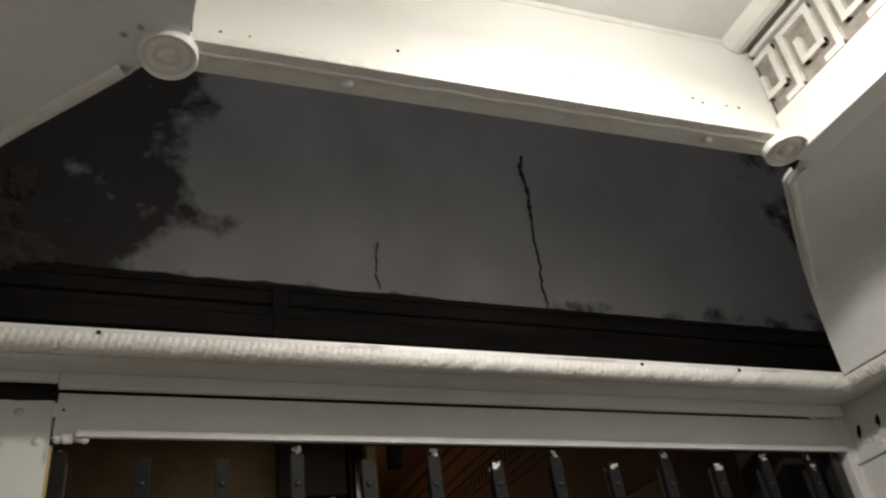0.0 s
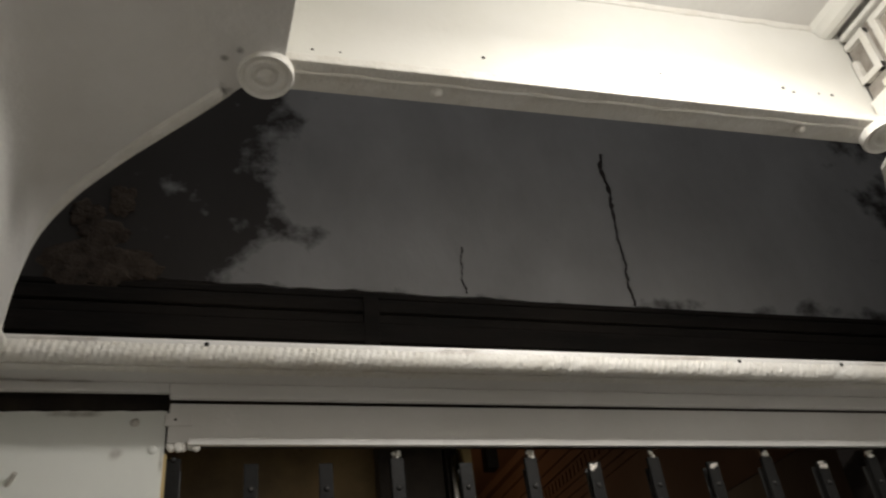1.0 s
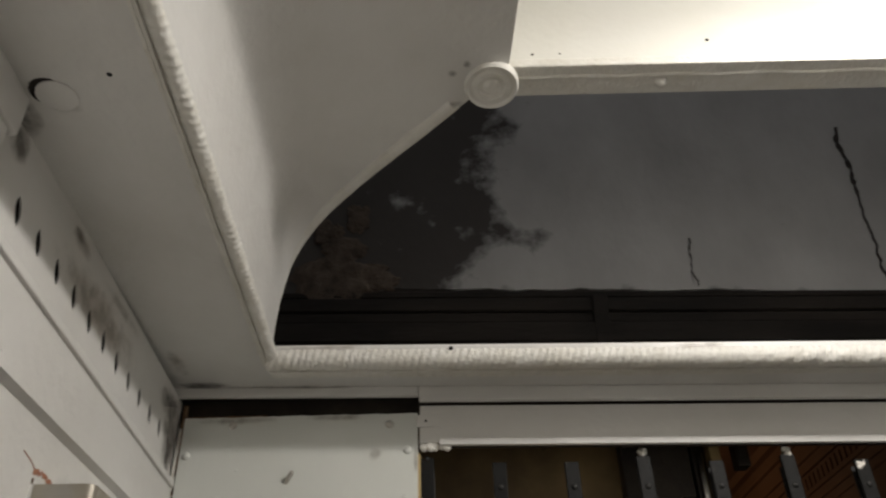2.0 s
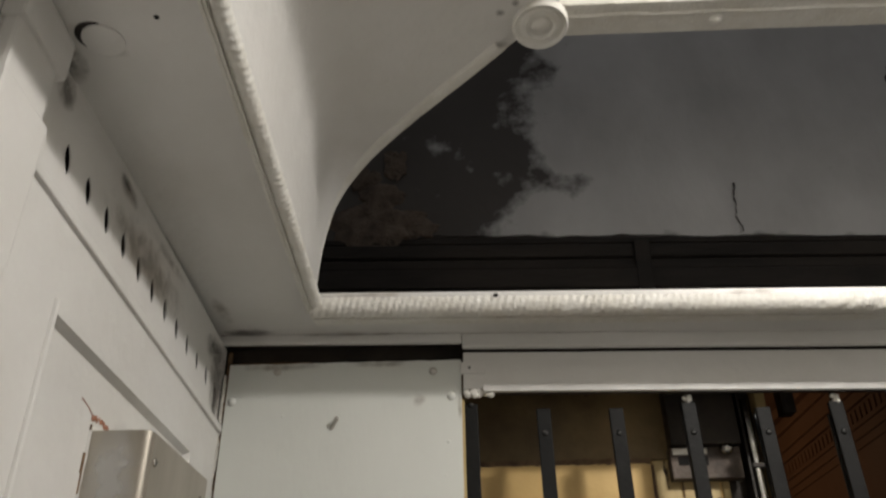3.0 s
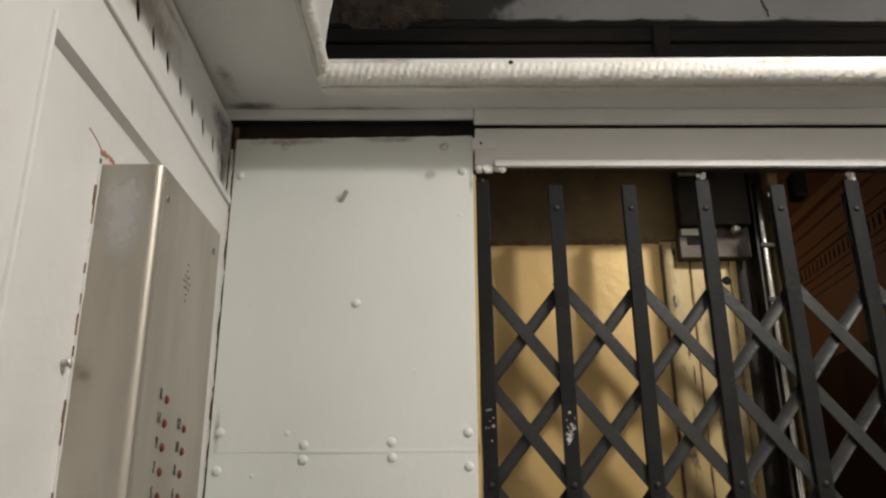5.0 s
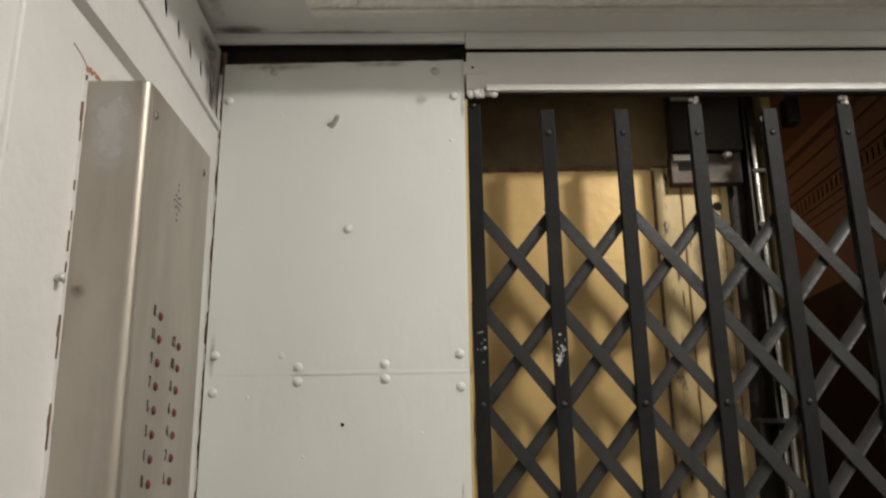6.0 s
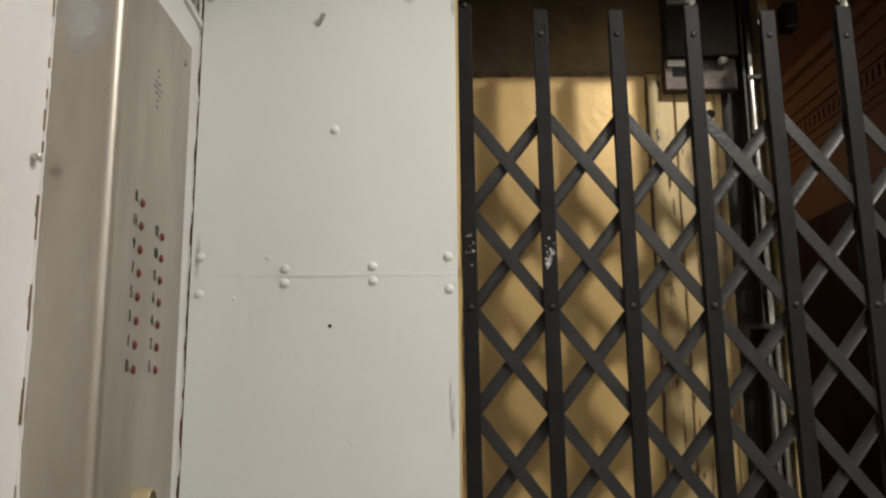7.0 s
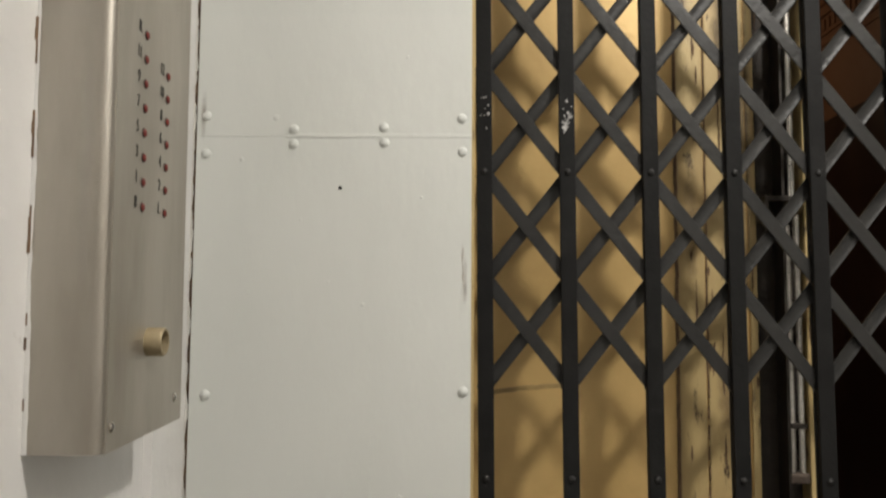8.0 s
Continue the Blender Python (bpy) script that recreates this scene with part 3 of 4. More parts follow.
on_panel("stub", rod(B(), (-0.274, FRONT + 0.002, 2.059), (-0.263, FRONT - 0.013, 2.072), 0.0034, 10), SCUFFED, "bent painted screw stub")
on_panel("corner_gap", block(B(), PL - 0.006, PL, FRONT + 0.004, FRONT + 0.01, 0.02, 2.19), RUST, "dark open joint")
# flaking filler that half closes the joint
bm = B()
rows = []
for k in range(261):
    z = 1.15 + 1.0 * k / 260
    w = 0.0026 + 0.0042 * noise.noise((z * 26, 4, 9)) + 0.002 * noise.noise((z * 110, 4, 9))
    rows.append([(PL - 0.008, FRONT + 0.0005, z), (PL - 0.0065 + max(0.0, w), FRONT - 0.0005, z), (PL - 0.006 + max(0.0, w), FRONT + 0.003, z)])
on_panel("joint_filler", sheet(bm, rows), LUMPY, "flaking filler along the joint", smooth=True)
# dark sheet colours in the shade of the gap over the panel
on_panel("gap_backing", block(B(), PL - 0.02, PR, FRONT + 0.03, FRONT + 0.034, 2.0, 2.24), DARKSTEEL, "dark sheet standing in for the shaded hollow above the panel")
# drips of old paint beside the gate
bm = B()
for k in range(9):
    z = 1.50 + k * 0.006
    block(bm, PR - 0.012 + 0.0008 * math.sin(k), PR - 0.0105 + 0.0008 * math.sin(k * 1.4), FRONT - 0.0007, FRONT + 0.001, z, z + 0.0065)
on_panel("scratch", bm, SCUFFED)
on_panel("edge_return", block(B(), PR, PR + 0.004, FRONT + 0.001, FRONT + 0.03, 0.02, 2.10), GOLDPALE, "bare yellowish edge")
on_panel("tab", block(B(), PR - 0.002, PR + 0.037, FRONT - 0.006, FRONT - 0.001, 2.140, 2.160, 0.0015), WHITE, "small painted joining tab")
on_panel("tab_hole", dome(B(), (PR + 0.013, FRONT - 0.006, 2.150), (0, -1, 0), 0.0022, 0.0006, 8, 2), BLACK)

# ---- gate track ----
track = base("gate_track", (0.64, FRONT, 2.14), "white painted steel header track over the gate", "track")


def on_track(name, bm, mat, label="", smooth=False):
    bmesh.ops.transform(bm, matrix=Matrix.Translation((-0.64, -FRONT, -2.14)), verts=bm.verts)
    return part(name, bm, mat, track, label, smooth)


TL, TR = PR + 0.003, 1.352
on_track("fascia", block(B(), TL, TR, 1.3, 1.306, 2.116, 2.1775, 0.0015), WHITE)
on_track("lip", block(B(), TL + 0.03, TR, 1.292, 1.301, 2.110, 2.1215, 0.002), WHITE)
on_track("rear_web", block(B(), TL, TR, 1.35, 1.355, 2.128, 2.2), DARKSTEEL)
on_track("inner_rail", block(B(), TL + 0.02, TR, 1.31, 1.315, 2.112, 2.124), DARKSTEEL)
bm = B()
for k in range(14):
    u = random.random()
    dome(bm, (TL + 0.004 + 0.042 * u, 1.304 - 0.003 * random.random(), 2.106 + 0.006 * random.random()), (0, -1, -0.3), 0.004 + 0.003 * random.random(), 0.005, 8, 3)
on_track("weld", bm, LUMPY, "lumpy paint-clogged weld")
track.location.z, track.rotation_euler.y = 2.126, 0.0185
structure("front_jamb_right", block(B(), TR, 1.40, 1.298, 1.36, 0, 2.2, 0.004), WHITE, "white painted jamb beside the gate", "jamb")

# unseen sheet added to keep shaft light off the top of the door
structure("roof_edge_light_stop", block(B(), -0.5, RIGHT, 1.297, 1.425, 2.206, 2.218), DARKSTEEL, "unseen dark steel sheet, blocks shaft light above the landing door", "roof")

# ---- folding gate ----
gate = base("folding_gate", (0.6, 1.32, 0), "black painted collapsible lattice gate, drawn shut", "gate")
PITCH, GX, TOPZ, CELL = 0.1110, -0.0565, 1.926, 0.1413
to_gate = Matrix.Translation((-0.6, -1.32, 0))


def gate_mesh(name, bm, mat=GATE, smooth=False):
    return finish(name, bm, mat, smooth)


def channel(z0, z1):
    """A picket half: a shallow channel with its flanges turned back."""
    bm = block(B(), -0.0105, 0.0105, -0.0065, -0.0035, z0, z1, 0.001)
    block(bm, -0.0105, -0.008, -0.0035, 0.001, z0, z1)
    block(bm, 0.008, 0.0105, -0.0035, 0.001, z0, z1)
    return bm


short_front = gate_mesh("picket", channel(0.03, 2.086), PICKET)
tall_front = gate_mesh("picket", channel(0.03, 2.094), PICKET)
rear = gate_mesh("rear_picket", block(B(), -0.0095, 0.0095, 0.0145, 0.018, 0.03, 2.082, 0.001))
screw = gate_mesh("screw", lathe(B(), (0, -0.0065, 0), (0, -1, 0), [(0.0045, 0.0), (0.0045, 0.0012), (0.003, 0.003), (0.001, 0.0034)], 10), GATE, True)
hanger = gate_mesh("hanger", rod(rod(B(), (0, 0, 2.088), (0, 0, 2.125), 0.0048, 10), (0, 0.002, 2.09), (0, 0.002, 2.103), 0.0075, 10, 0.004), CHROME, True)
END = 12
LEAN = -0.009
for k in range(END + 1):
    x = GX + k * PITCH - 0.6
    drop = -0.017 * (k * PITCH - 0.11)
    tall = k % 2 == 1 and k >= 3 or k in (0, END)
    p = part("picket", tall_front if tall else short_front, None, gate)
    p.location = (x - 1.645 * LEAN, 0, drop)
    p.rotation_euler.y = LEAN
    q = part("rear_picket", rear, None, gate)
    q.location = (x + 0.0015 - 1.645 * LEAN, 0, drop)
    q.rotation_euler.y = LEAN
    for z in (2.047 if k else 2.092, 1.6465 - drop, 1.244 - drop):
        s = part("screw", screw, None, p)
        s.location = (0, 0, z)
    if tall and k:
        part("hanger", hanger, None, p, "worn bare-metal hanger")
# lattice bars, a falling set in front of a rising set
BAR = 0.0088


def bar_mesh(cells, rising):
    dx, dz = PITCH * cells, CELL * cells * (1 if rising else -1)
    length, a = math.hypot(dx, dz), math.atan2(dz, dx)
    bm = B()
    y = 0.0085 if rising else 0.003
    prof = [(-1.0, 0.0), (-0.92, 0.0006), (-0.4, 0.0012), (0.1, 0.0014), (0.92, 0.0006), (1.0, 0.0)] if rising else [(-1.0, 0.0), (-0.95, 0.0005), (0.0, 0.0006), (0.95, 0.0005), (1.0, 0.0)]
    sgn = 1 if rising else -1
    rows = [[(s, y + sgn * h, BAR * w) for w, h in prof] for s in (-0.008, 0.0, length, length + 0.008)]
    sheet(bm, rows, (0, 0.0028, 0))
    bmesh.ops.transform(bm, matrix=Matrix.Rotation(-a, 4, "Y"), verts=bm.verts)
    return gate_mesh("lattice_bar", bm, GATE, True)


bars = {(c, r): bar_mesh(c, r) for c in (1, 2, 3, 4) for r in (False, True)}
for start in range(-3, END):
    first, last = max(start, 0), min(start + 4, END)
    if last - first < 1:
        continue
    for rising in (False, True):
        ob = part("lattice_bar", bars[(last - first, rising)], None, gate)
        z = TOPZ - CELL * ((first - start) if not rising else (4 - (first - start))) + (0.0 if rising else 0.004)
        ob.location = (GX + first * PITCH - 0.6 + LEAN * (z - 1.645), 0, z)
post = part("lead_post", block(B(), 1.322 - 0.6, 1.345 - 0.6, -0.008, 0.02, 0.03, 2.11, 0.002), GATE, gate)
# paint lumps and bare tips at the heads of some pickets
for k in (3, 5, 6, 7, 8, 9, 10, 11, 12):
    bm = B()
    top = (2.104 if k % 2 else 2.084) - 0.017 * (k * PITCH - 0.11)
    at = GX + k * PITCH - 0.6 + LEAN * 0.45
    for j in range(7):
        dome(bm, (at + random.uniform(-0.006, 0.006), -0.0062 if k % 2 == 0 else random.uniform(-0.007, -0.003), top + random.uniform(-0.010, 0.0)), (0, -1, 0.2), random.uniform(0.002, 0.005), 0.0025, 7, 2)
    part("paint_lump", bm, SCUFFED if k % 2 == 0 else LUMPY, gate, "pale paint lumps on the picket head")
# chipped paint showing pale on two pickets
for k, z, n in ((0, 1.735, 9), (1, 1.72, 26)):
    bm = B()
    for j in range(n):
        bz = z + random.gauss(-0.004, 0.011)
        bx = GX + k * PITCH - 0.6 + random.uniform(-0.006, 0.006)
        dome(bm, (bx, -0.0066, bz), (0, -1, 0), random.uniform(0.0007, 0.0026), 0.0003, 7, 2)
    part("paint_chips", bm, SCRAPED, gate, "pale chipped paint")

# ---- control panel on the left wall ----
PX0, PX1, PY0, PY1, PZ0, PZ1 = -0.009, 0.054, -0.404, -0.197, 1.349, 1.9355
cop = base("control_panel", (0, 0, 0), "brushed steel lift control box with red floor buttons", "control panel")
cop.matrix_basis = wall_left.matrix_basis @ Matrix.Translation((0, 0, 1.34)) @ pose(0, 0, 0, 1.0) @ Matrix.Translation((0, 0, -1.34))
bm = B()
EDGE = 0.0095            # radius of the bent front edge
ring = [(PX0, PY0)] + [(PX1 - 0.0006 - EDGE + EDGE * math.sin(a), PY0 + EDGE - EDGE * math.cos(a)) for a in (k / 8 * math.pi / 2 for k in range(9))] + [(PX1 - 0.0006, PY1), (PX0, PY1)]
low, high = [[bm.verts.new((x, y + 0.0007 * noise.noise((z * 7, y * 9, 1)), z)) for x, y in ring] for z in (PZ0, PZ1)]
for k in range(len(ring)):
    j = (k + 1) % len(ring)
    bm.faces.new((low[k], low[j], high[j], high[k]))
bm.faces.new(high)
bm.faces.new(low[::-1])
part("housing", bm, STEEL, cop, smooth=True)
part("faceplate", block(B(), PX1 - 0.0015, PX1, PY0 + EDGE + 0.0005, PY1 + 0.0015, PZ0 - 0.001, PZ1 - 0.001, 0.0005), STEEL, cop)
# white wall paint lapped over the back edge of the box
bm = B()
rows = []
for k in range(141):
    z = PZ0 + (PZ1 - PZ0) * k / 140
    w = 0.0028 + 0.0042 * max(0.0, noise.noise((z * 9, 2, 6)) + 0.45 - 0.9 * (k / 140)) + 0.001 * noise.noise((z * 70, 2, 6))
    rows.append([(PX0 - 0.0005, PY0 - 0.0012, z), (PX0 + 0.4 * w, PY0 - 0.0012, z), (PX0 + max(w, 0.0008), PY0 - 0.0002, z)])
sheet(bm, rows)
part("lapped_paint", bm, WHITE, cop, "white wall paint lapped over the steel", smooth=True)
scr = finish("screw", lathe(B(), (PX1, 0, 0), (1, 0, 0), [(0.0045, -0.001), (0.0045, 0.001), (0.003, 0.0024), (0.001, 0.0028)], 12), CHROME, True)
for y, z in ((-0.3836, 1.9075), (-0.218, 1.9066), (-0.3835, 1.3685), (-0.2195, 1.3728)):
    part("screw", scr, None, cop).location = (0, y, z)
button = finish("button", lathe(B(), (PX1, 0, 0), (1, 0, 0), [(0.0036, -0.001), (0.0036, 0.0014), (0.0028, 0.0022), (0.001, 0.0025)], 14), RED, True)
bezel = finish("bezel", lathe(B(), (PX1, 0, 0), (1, 0, 0), [(0.0045, -0.001), (0.0045, 0.0004), (0.0038, 0.0007)], 14), INK, True)


def letters(text, size):
    data = bpy.data.curves.new("letters", "FONT")
    data.body, data.size, data.align_x, data.align_y, data.extrude = text, size, "CENTER", "CENTER", 0.0002
    ob = new("letters", data)
    bpy.context.view_layer.update()
    mesh = bpy.data.meshes.new_from_object(ob.evaluated_get(bpy.context.evaluated_depsgraph_get()))
    bpy.data.objects.remove(ob)
    mesh.materials.clear()
    mesh.materials.append(INK)
    return mesh


STAND = Matrix(((0, 0, 1, 0), (1, 0, 0, 0), (0, 1, 0, 0), (0, 0, 0, 1)))
for column, y, top, names in (("odd", -0.328, 1.7175, "R 11 9 7 5 3 1 B".split()), ("even", -0.2667, 1.6955, "12 10 8 6 4 2 L".split())):
    for k, text in enumerate(names):
        z = top - k * 0.0228
        b = part("button", button, None, cop, "small red button")
        b.location = (0, y, z)
        part("bezel", bezel, None, b)
        mark = part("number", letters(text, 0.0155), None, cop, "engraved dark character")
        mark.matrix_basis = Matrix.Translation((PX1 + 0.0004, y - 0.0165, z + 0.003)) @ STAND @ Matrix.Diagonal((0.75, 1, 1, 1))
for dy, dz in ((0, 2), (-1, 1), (1, 1), (0, 0.8), (-1.7, 0), (-0.6, 0), (0.6, 0), (1.7, 0), (-1, -1), (1, -1), (0, -0.8), (0, -2), (0, 3), (0, -3)):
    part("speaker_hole", dome(B(), (PX1, -0.302 + dy * 0.006, 1.844 + dz * 0.0065), (1, 0, 0), 0.0016, 0.0004, 8, 2), BLACK, cop)
lock = part("key_switch", lathe(B(), (PX1, -0.301, 1.4345), (1, 0, 0), [(0.0135, 0.0), (0.0135, 0.0145), (0.0125, 0.016), (0.0105, 0.016), (0.0098, 0.008)], 24), BRASS, cop, "yellowed round key switch collar", smooth=True)
part("keyhole", lathe(B(), (PX1, -0.301, 1.4345), (1, 0, 0), [(0.0096, 0.0), (0.0096, 0.0092), (0.004, 0.0098)], 16), DARKSTEEL, lock)
# peeling joint along the box and marks round it
bm = B()
for k in range(60):
    z = PZ0 + 0.006 + (PZ1 - PZ0) * k / 60
    w = 0.0008 + 0.0060 * max(0.0, noise.noise((z * 24, 5, 1)) + 0.15 * math.sin(z * 400))
    block(bm, -0.009, -0.0075, PY0 - w, PY0 + 0.001, z, z + (PZ1 - PZ0) / 60)
part("open_joint", bm, RUST, cop, "dark crumbling paint joint")
ob = thing("wall_screw", dome(rod(B(), (0, 0, 0), (0.006, 0, 0), 0.0035, 10), (0.006, 0, 0), (1, 0.3, 0.2), 0.0055, 0.003, 10, 3), SCUFFED, "paint-clogged screw in the wall", "screw", smooth=True)
ob.matrix_basis = wall_left.matrix_basis @ pose(-0.009, -0.428, 1.730)
bm = B()
for k in range(22):
    u = k / 21
    dome(bm, (-0.0088, -0.392 + 0.046 * (u - 0.5) + random.uniform(-0.002, 0.002), 1.9405 + 0.004 * math.sin(u * 3.1) + random.uniform(-0.002, 0.0015)), (1, 0, 0), random.uniform(0.0018, 0.0036), 0.0005, 8, 2)
for a, c in (((-0.0088, -0.414, 1.9425), (-0.0088, -0.428, 1.948)), ((-0.0088, -0.428, 1.948), (-0.0088, -0.446, 1.951))):
    rod(bm, a, c, 0.0006, 6)
ob = thing("bare_patch", bm, REDRUST, "chipped patch showing red primer", "chip")
ob.matrix_basis = wall_left.matrix_basis

# ---- landing door behind the gate ----
door = base("landing_door", (0.1, 1.44, 0), "gold painted panelled landing door, streaked with grime", "door")


def on_door(name, bm, mat, label="", smooth=False):
    bmesh.ops.transform(bm, matrix=Matrix.Translation((-0.1, -1.44, 0)), verts=bm.verts)
    return part(name, bm, mat, door, label, smooth)


on_door("leaf", block(B(), -0.40, 0.352, 1.446, 1.486, 0.01, 2.29), GOLD)
on_door("field", block(B(), -0.34, 0.2295, 1.4385, 1.447, 0.3, 2.035, 0.002), GOLD)
on_door("top_rail", block(B(), -0.40, 0.275, 1.440, 1.447, 2.0385, 2.2, 0.002), GOLDDARK, "grimy top rail, darkened for the shade under the track")
on_door("stile", block(B(), 0.2345, 0.2745, 1.440, 1.447, 0.01, 2.0365, 0.002), GOLDPALE)
on_door("edge_strip", block(B(), 0.2775, 0.336, 1.4405, 1.447, 0.01, 2.2, 0.002), GOLDPALE)
on_door("meeting_strip", block(B(), 0.3405, 0.352, 1.442, 1.447, 0.01, 2.2, 0.002), GOLDPALE)
bm = B()
for k in range(40):
    x = -0.06 + 0.29 * k / 40
    block(bm, x, x + 0.0075, 1.4375, 1.439, 2.0325 - 0.0035 * abs(noise.noise((x * 60, 0, 7))), 2.0405 + 0.003 * noise.noise((x * 45, 3, 7)))
on_door("groove_dirt", bm, RUST, "dark dirt in the groove")
bm = B()
for k in range(90):
    z = 1.15 + 0.88 * k / 90
    x = 0.232 + 0.0014 * noise.noise((z * 40, 1, 1))
    block(bm, x - 0.0022, x + 0.0022, 1.4375, 1.4395, z, z + 0.0099)
    if k > 20 or k % 3:
        x = 0.276 + 0.0025 * noise.noise((z * 25, 6, 1))
        block(bm, x - 0.001, x + 0.001, 1.4385, 1.4405, z, z + 0.0099)
on_door("groove_dirt", bm, RUST)
bm = B()
rows = [[(-0.05 + 0.2 * k / 24, 1.4378, 1.360 - 0.022 * math.exp(-(0.02 + 0.22 * k / 24) / 0.08) + 0.0018 * noise.noise((k * 0.7, 1, 3)) - w) for k in range(17)] for w in (0.0, 0.0065)]
on_door("smudge", sheet(bm, rows, (0, 0.0006, 0)), material("smudged_gold", (0.30, 0.20, 0.08), (0.42, 0.29, 0.11), 0.5, scale=60, mix=1.0), "brown smear across the door")
on_door("bore", dome(B(), (0.333, 1.4402, 1.968), (0, -1, 0), 0.0075, 0.0006, 12, 2), BLACK)

interlock = base("door_lock", (0.32, 1.42, 2.01), "dark steel door interlock box with a bright roller", "door lock")


def on_lock(name, bm, mat, label="", smooth=False):
    bmesh.ops.transform(bm, matrix=Matrix.Translation((-0.32, -1.42, -2.01)), verts=bm.verts)
    return part(name, bm, mat, interlock, label, smooth)


on_lock("case", block(B(), 0.260, 0.372, 1.405, 1.4395, 2.0525, 2.165, 0.003), DARKSTEEL)
on_lock("base_plate", block(B(), 0.258, 0.371, 1.418, 1.4395, 2.0005, 2.0515, 0.002), DULLSTEEL, "scraped bare steel plate")
on_lock("plate_rim", block(B(), 0.262, 0.318, 1.4145, 1.4185, 2.038, 2.049, 0.001), SCUFFED, "bright scraped rim")
on_lock("slot", block(B(), 0.270, 0.318, 1.4165, 1.4185, 2.022, 2.036, 0.001), BLACK)
on_lock("roller", lathe(B(), (0.347, 1.418, 2.0455), (0, -1, 0), [(0.008, 0.0), (0.0105, 0.004), (0.0105, 0.010), (0.007, 0.015), (0.002, 0.017)], 18), CHROME, "bright worn roller", smooth=True)
on_lock("top_clip", block(B(), 0.262, 0.296, 1.396, 1.406, 2.137, 2.152, 0.003), SCUFFED, "pale scraped clip")

bolt = base("lock_rod", (0.4, 1.425, 1.2), "bright steel locking rod beside the landing door", "rod")


def on_rod(name, bm, mat, label="", smooth=False):
    bmesh.ops.transform(bm, matrix=Matrix.Translation((-0.4, -1.425, -1.2)), verts=bm.verts)
    return part(name, bm, mat, bolt, label, smooth)


on_rod("shaft", rod(B(), (0.396, 1.425, 1.60), (0.3945, 1.425, 2.13), 0.0070, 16), CHROME, smooth=True)
for x in (0.3895, 0.4035):
    on_rod("lower_shaft", rod(B(), (x, 1.425, 1.232), (x - 0.001, 1.425, 1.603), 0.0056, 14), CHROME, smooth=True)
on_rod("foot", block(B(), 0.382, 0.411, 1.416, 1.444, 1.219, 1.234, 0.003), DULLSTEEL)
bm = block(B(), 0.351, 0.394, 1.405, 1.45, 1.622, 1.6295, 0.001)
block(bm, 0.351, 0.357, 1.406, 1.45, 1.594, 1.622)
block(bm, 0.386, 0.392, 1.406, 1.45, 1.604, 1.622)
on_rod("shelf_bracket", bm, DARKSTEEL, "small black bracket")
on_rod("channel", block(B(), 0.380, 0.3835, 1.415, 1.45, 1.0, 2.17), DARKSTEEL)
on_rod("rear_channel", block(B(), 0.384, 0.411, 1.445, 1.45, 0.02, 2.17), DARKSTEEL)
for z in (2.02, 1.93, 1.62, 1.30):
    on_rod("clip", block(B(), 0.386, 0.409, 1.416, 1.446, z - 0.004, z + 0.004, 0.002), DARKSTEEL)
structure("door_frame_strip", block(B(), 0.4125, 0.429, 1.418, 1.47, 0.0, 2.29, 0.002), GOLDPALE, "pale gold edge of the landing door frame", "frame")
structure("door_frame_backing", block(B(), 0.352, 0.4125, 1.452, 1.48, 0.0, 2.29), DARKSTEEL, "dark greasy recess of the door frame", "frame")
thing("dark_bracket", block(block(B(), 0.460, 0.482, 1.43, 1.46, 2.110, 2.154, 0.002), 0.466, 0.476, 1.428, 1.432, 2.120, 2.145), DARKSTEEL, "small dark bracket over the landing opening", "bracket")

# ---- shaft round the car ----
SH = 1.475
bm = B()
block(bm, -0.85, 1.85, SH, SH + 0.14, 2.30, 3.7)
block(bm, -0.85, -0.40, SH, SH + 0.14, 0.0, 2.30)
block(bm, 1.36, 1.85, SH, SH + 0.14, 0.0, 2.30)
structure("shaft_wall_front", bm, GRIME, "sooty dark wall of the lift shaft", "wall")
# unseen walls and pit floor, added to close the shaft to outside light
for name, dims in (("shaft_wall_left", (-0.95, -0.85, -0.8, SH + 0.14, 0, 3.7)), ("shaft_wall_right", (1.85, 1.95, -0.8, SH + 0.14, 0, 3.7)), ("shaft_wall_back", (-0.95, 1.95, -0.9, -0.8, 0, 3.7)), ("shaft_floor_blocker", (-0.95, 1.95, -0.9, SH, -0.3, -0.2))):
    structure(name, block(B(), *dims), GRIME, "unseen dark sooty wall closing the lift shaft off from stray light", "wall")


def plaster_patch():
    """Grey plaster coat with ragged left and lower edges."""
    bm = B()
    nx, nz = 120, 60
    rows = []
    for i in range(nx + 1):
        row = []
        for j in range(nz + 1):
            u, v = i / nx, j / nz
            z = 2.485 + v * 0.95
            left = -0.6
            right = 1.80 + 0.02 * noise.noise((z * 8, 7.5, 0)) + 0.02 * noise.noise((z * 30, 7.5, 0))
            x = left + (right - left) * u
            if j == 0:
                z += 0.007 * noise.noise((x * 14, 3.3, 0)) + 0.005 * noise.noise((x * 50, 3.3, 0)) + 0.010 - 0.034 * max(x, 0.0)
            row.append((x, SH - 0.005 - 0.002 * noise.noise((x * 6, z * 6, 0)) - 0.0012 * noise.noise((x * 40, z * 40, 0)), z))
        rows.append(row)
    return sheet(bm, rows, (0, 0.008, 0))


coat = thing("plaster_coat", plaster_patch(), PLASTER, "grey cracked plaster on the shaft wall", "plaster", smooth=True)


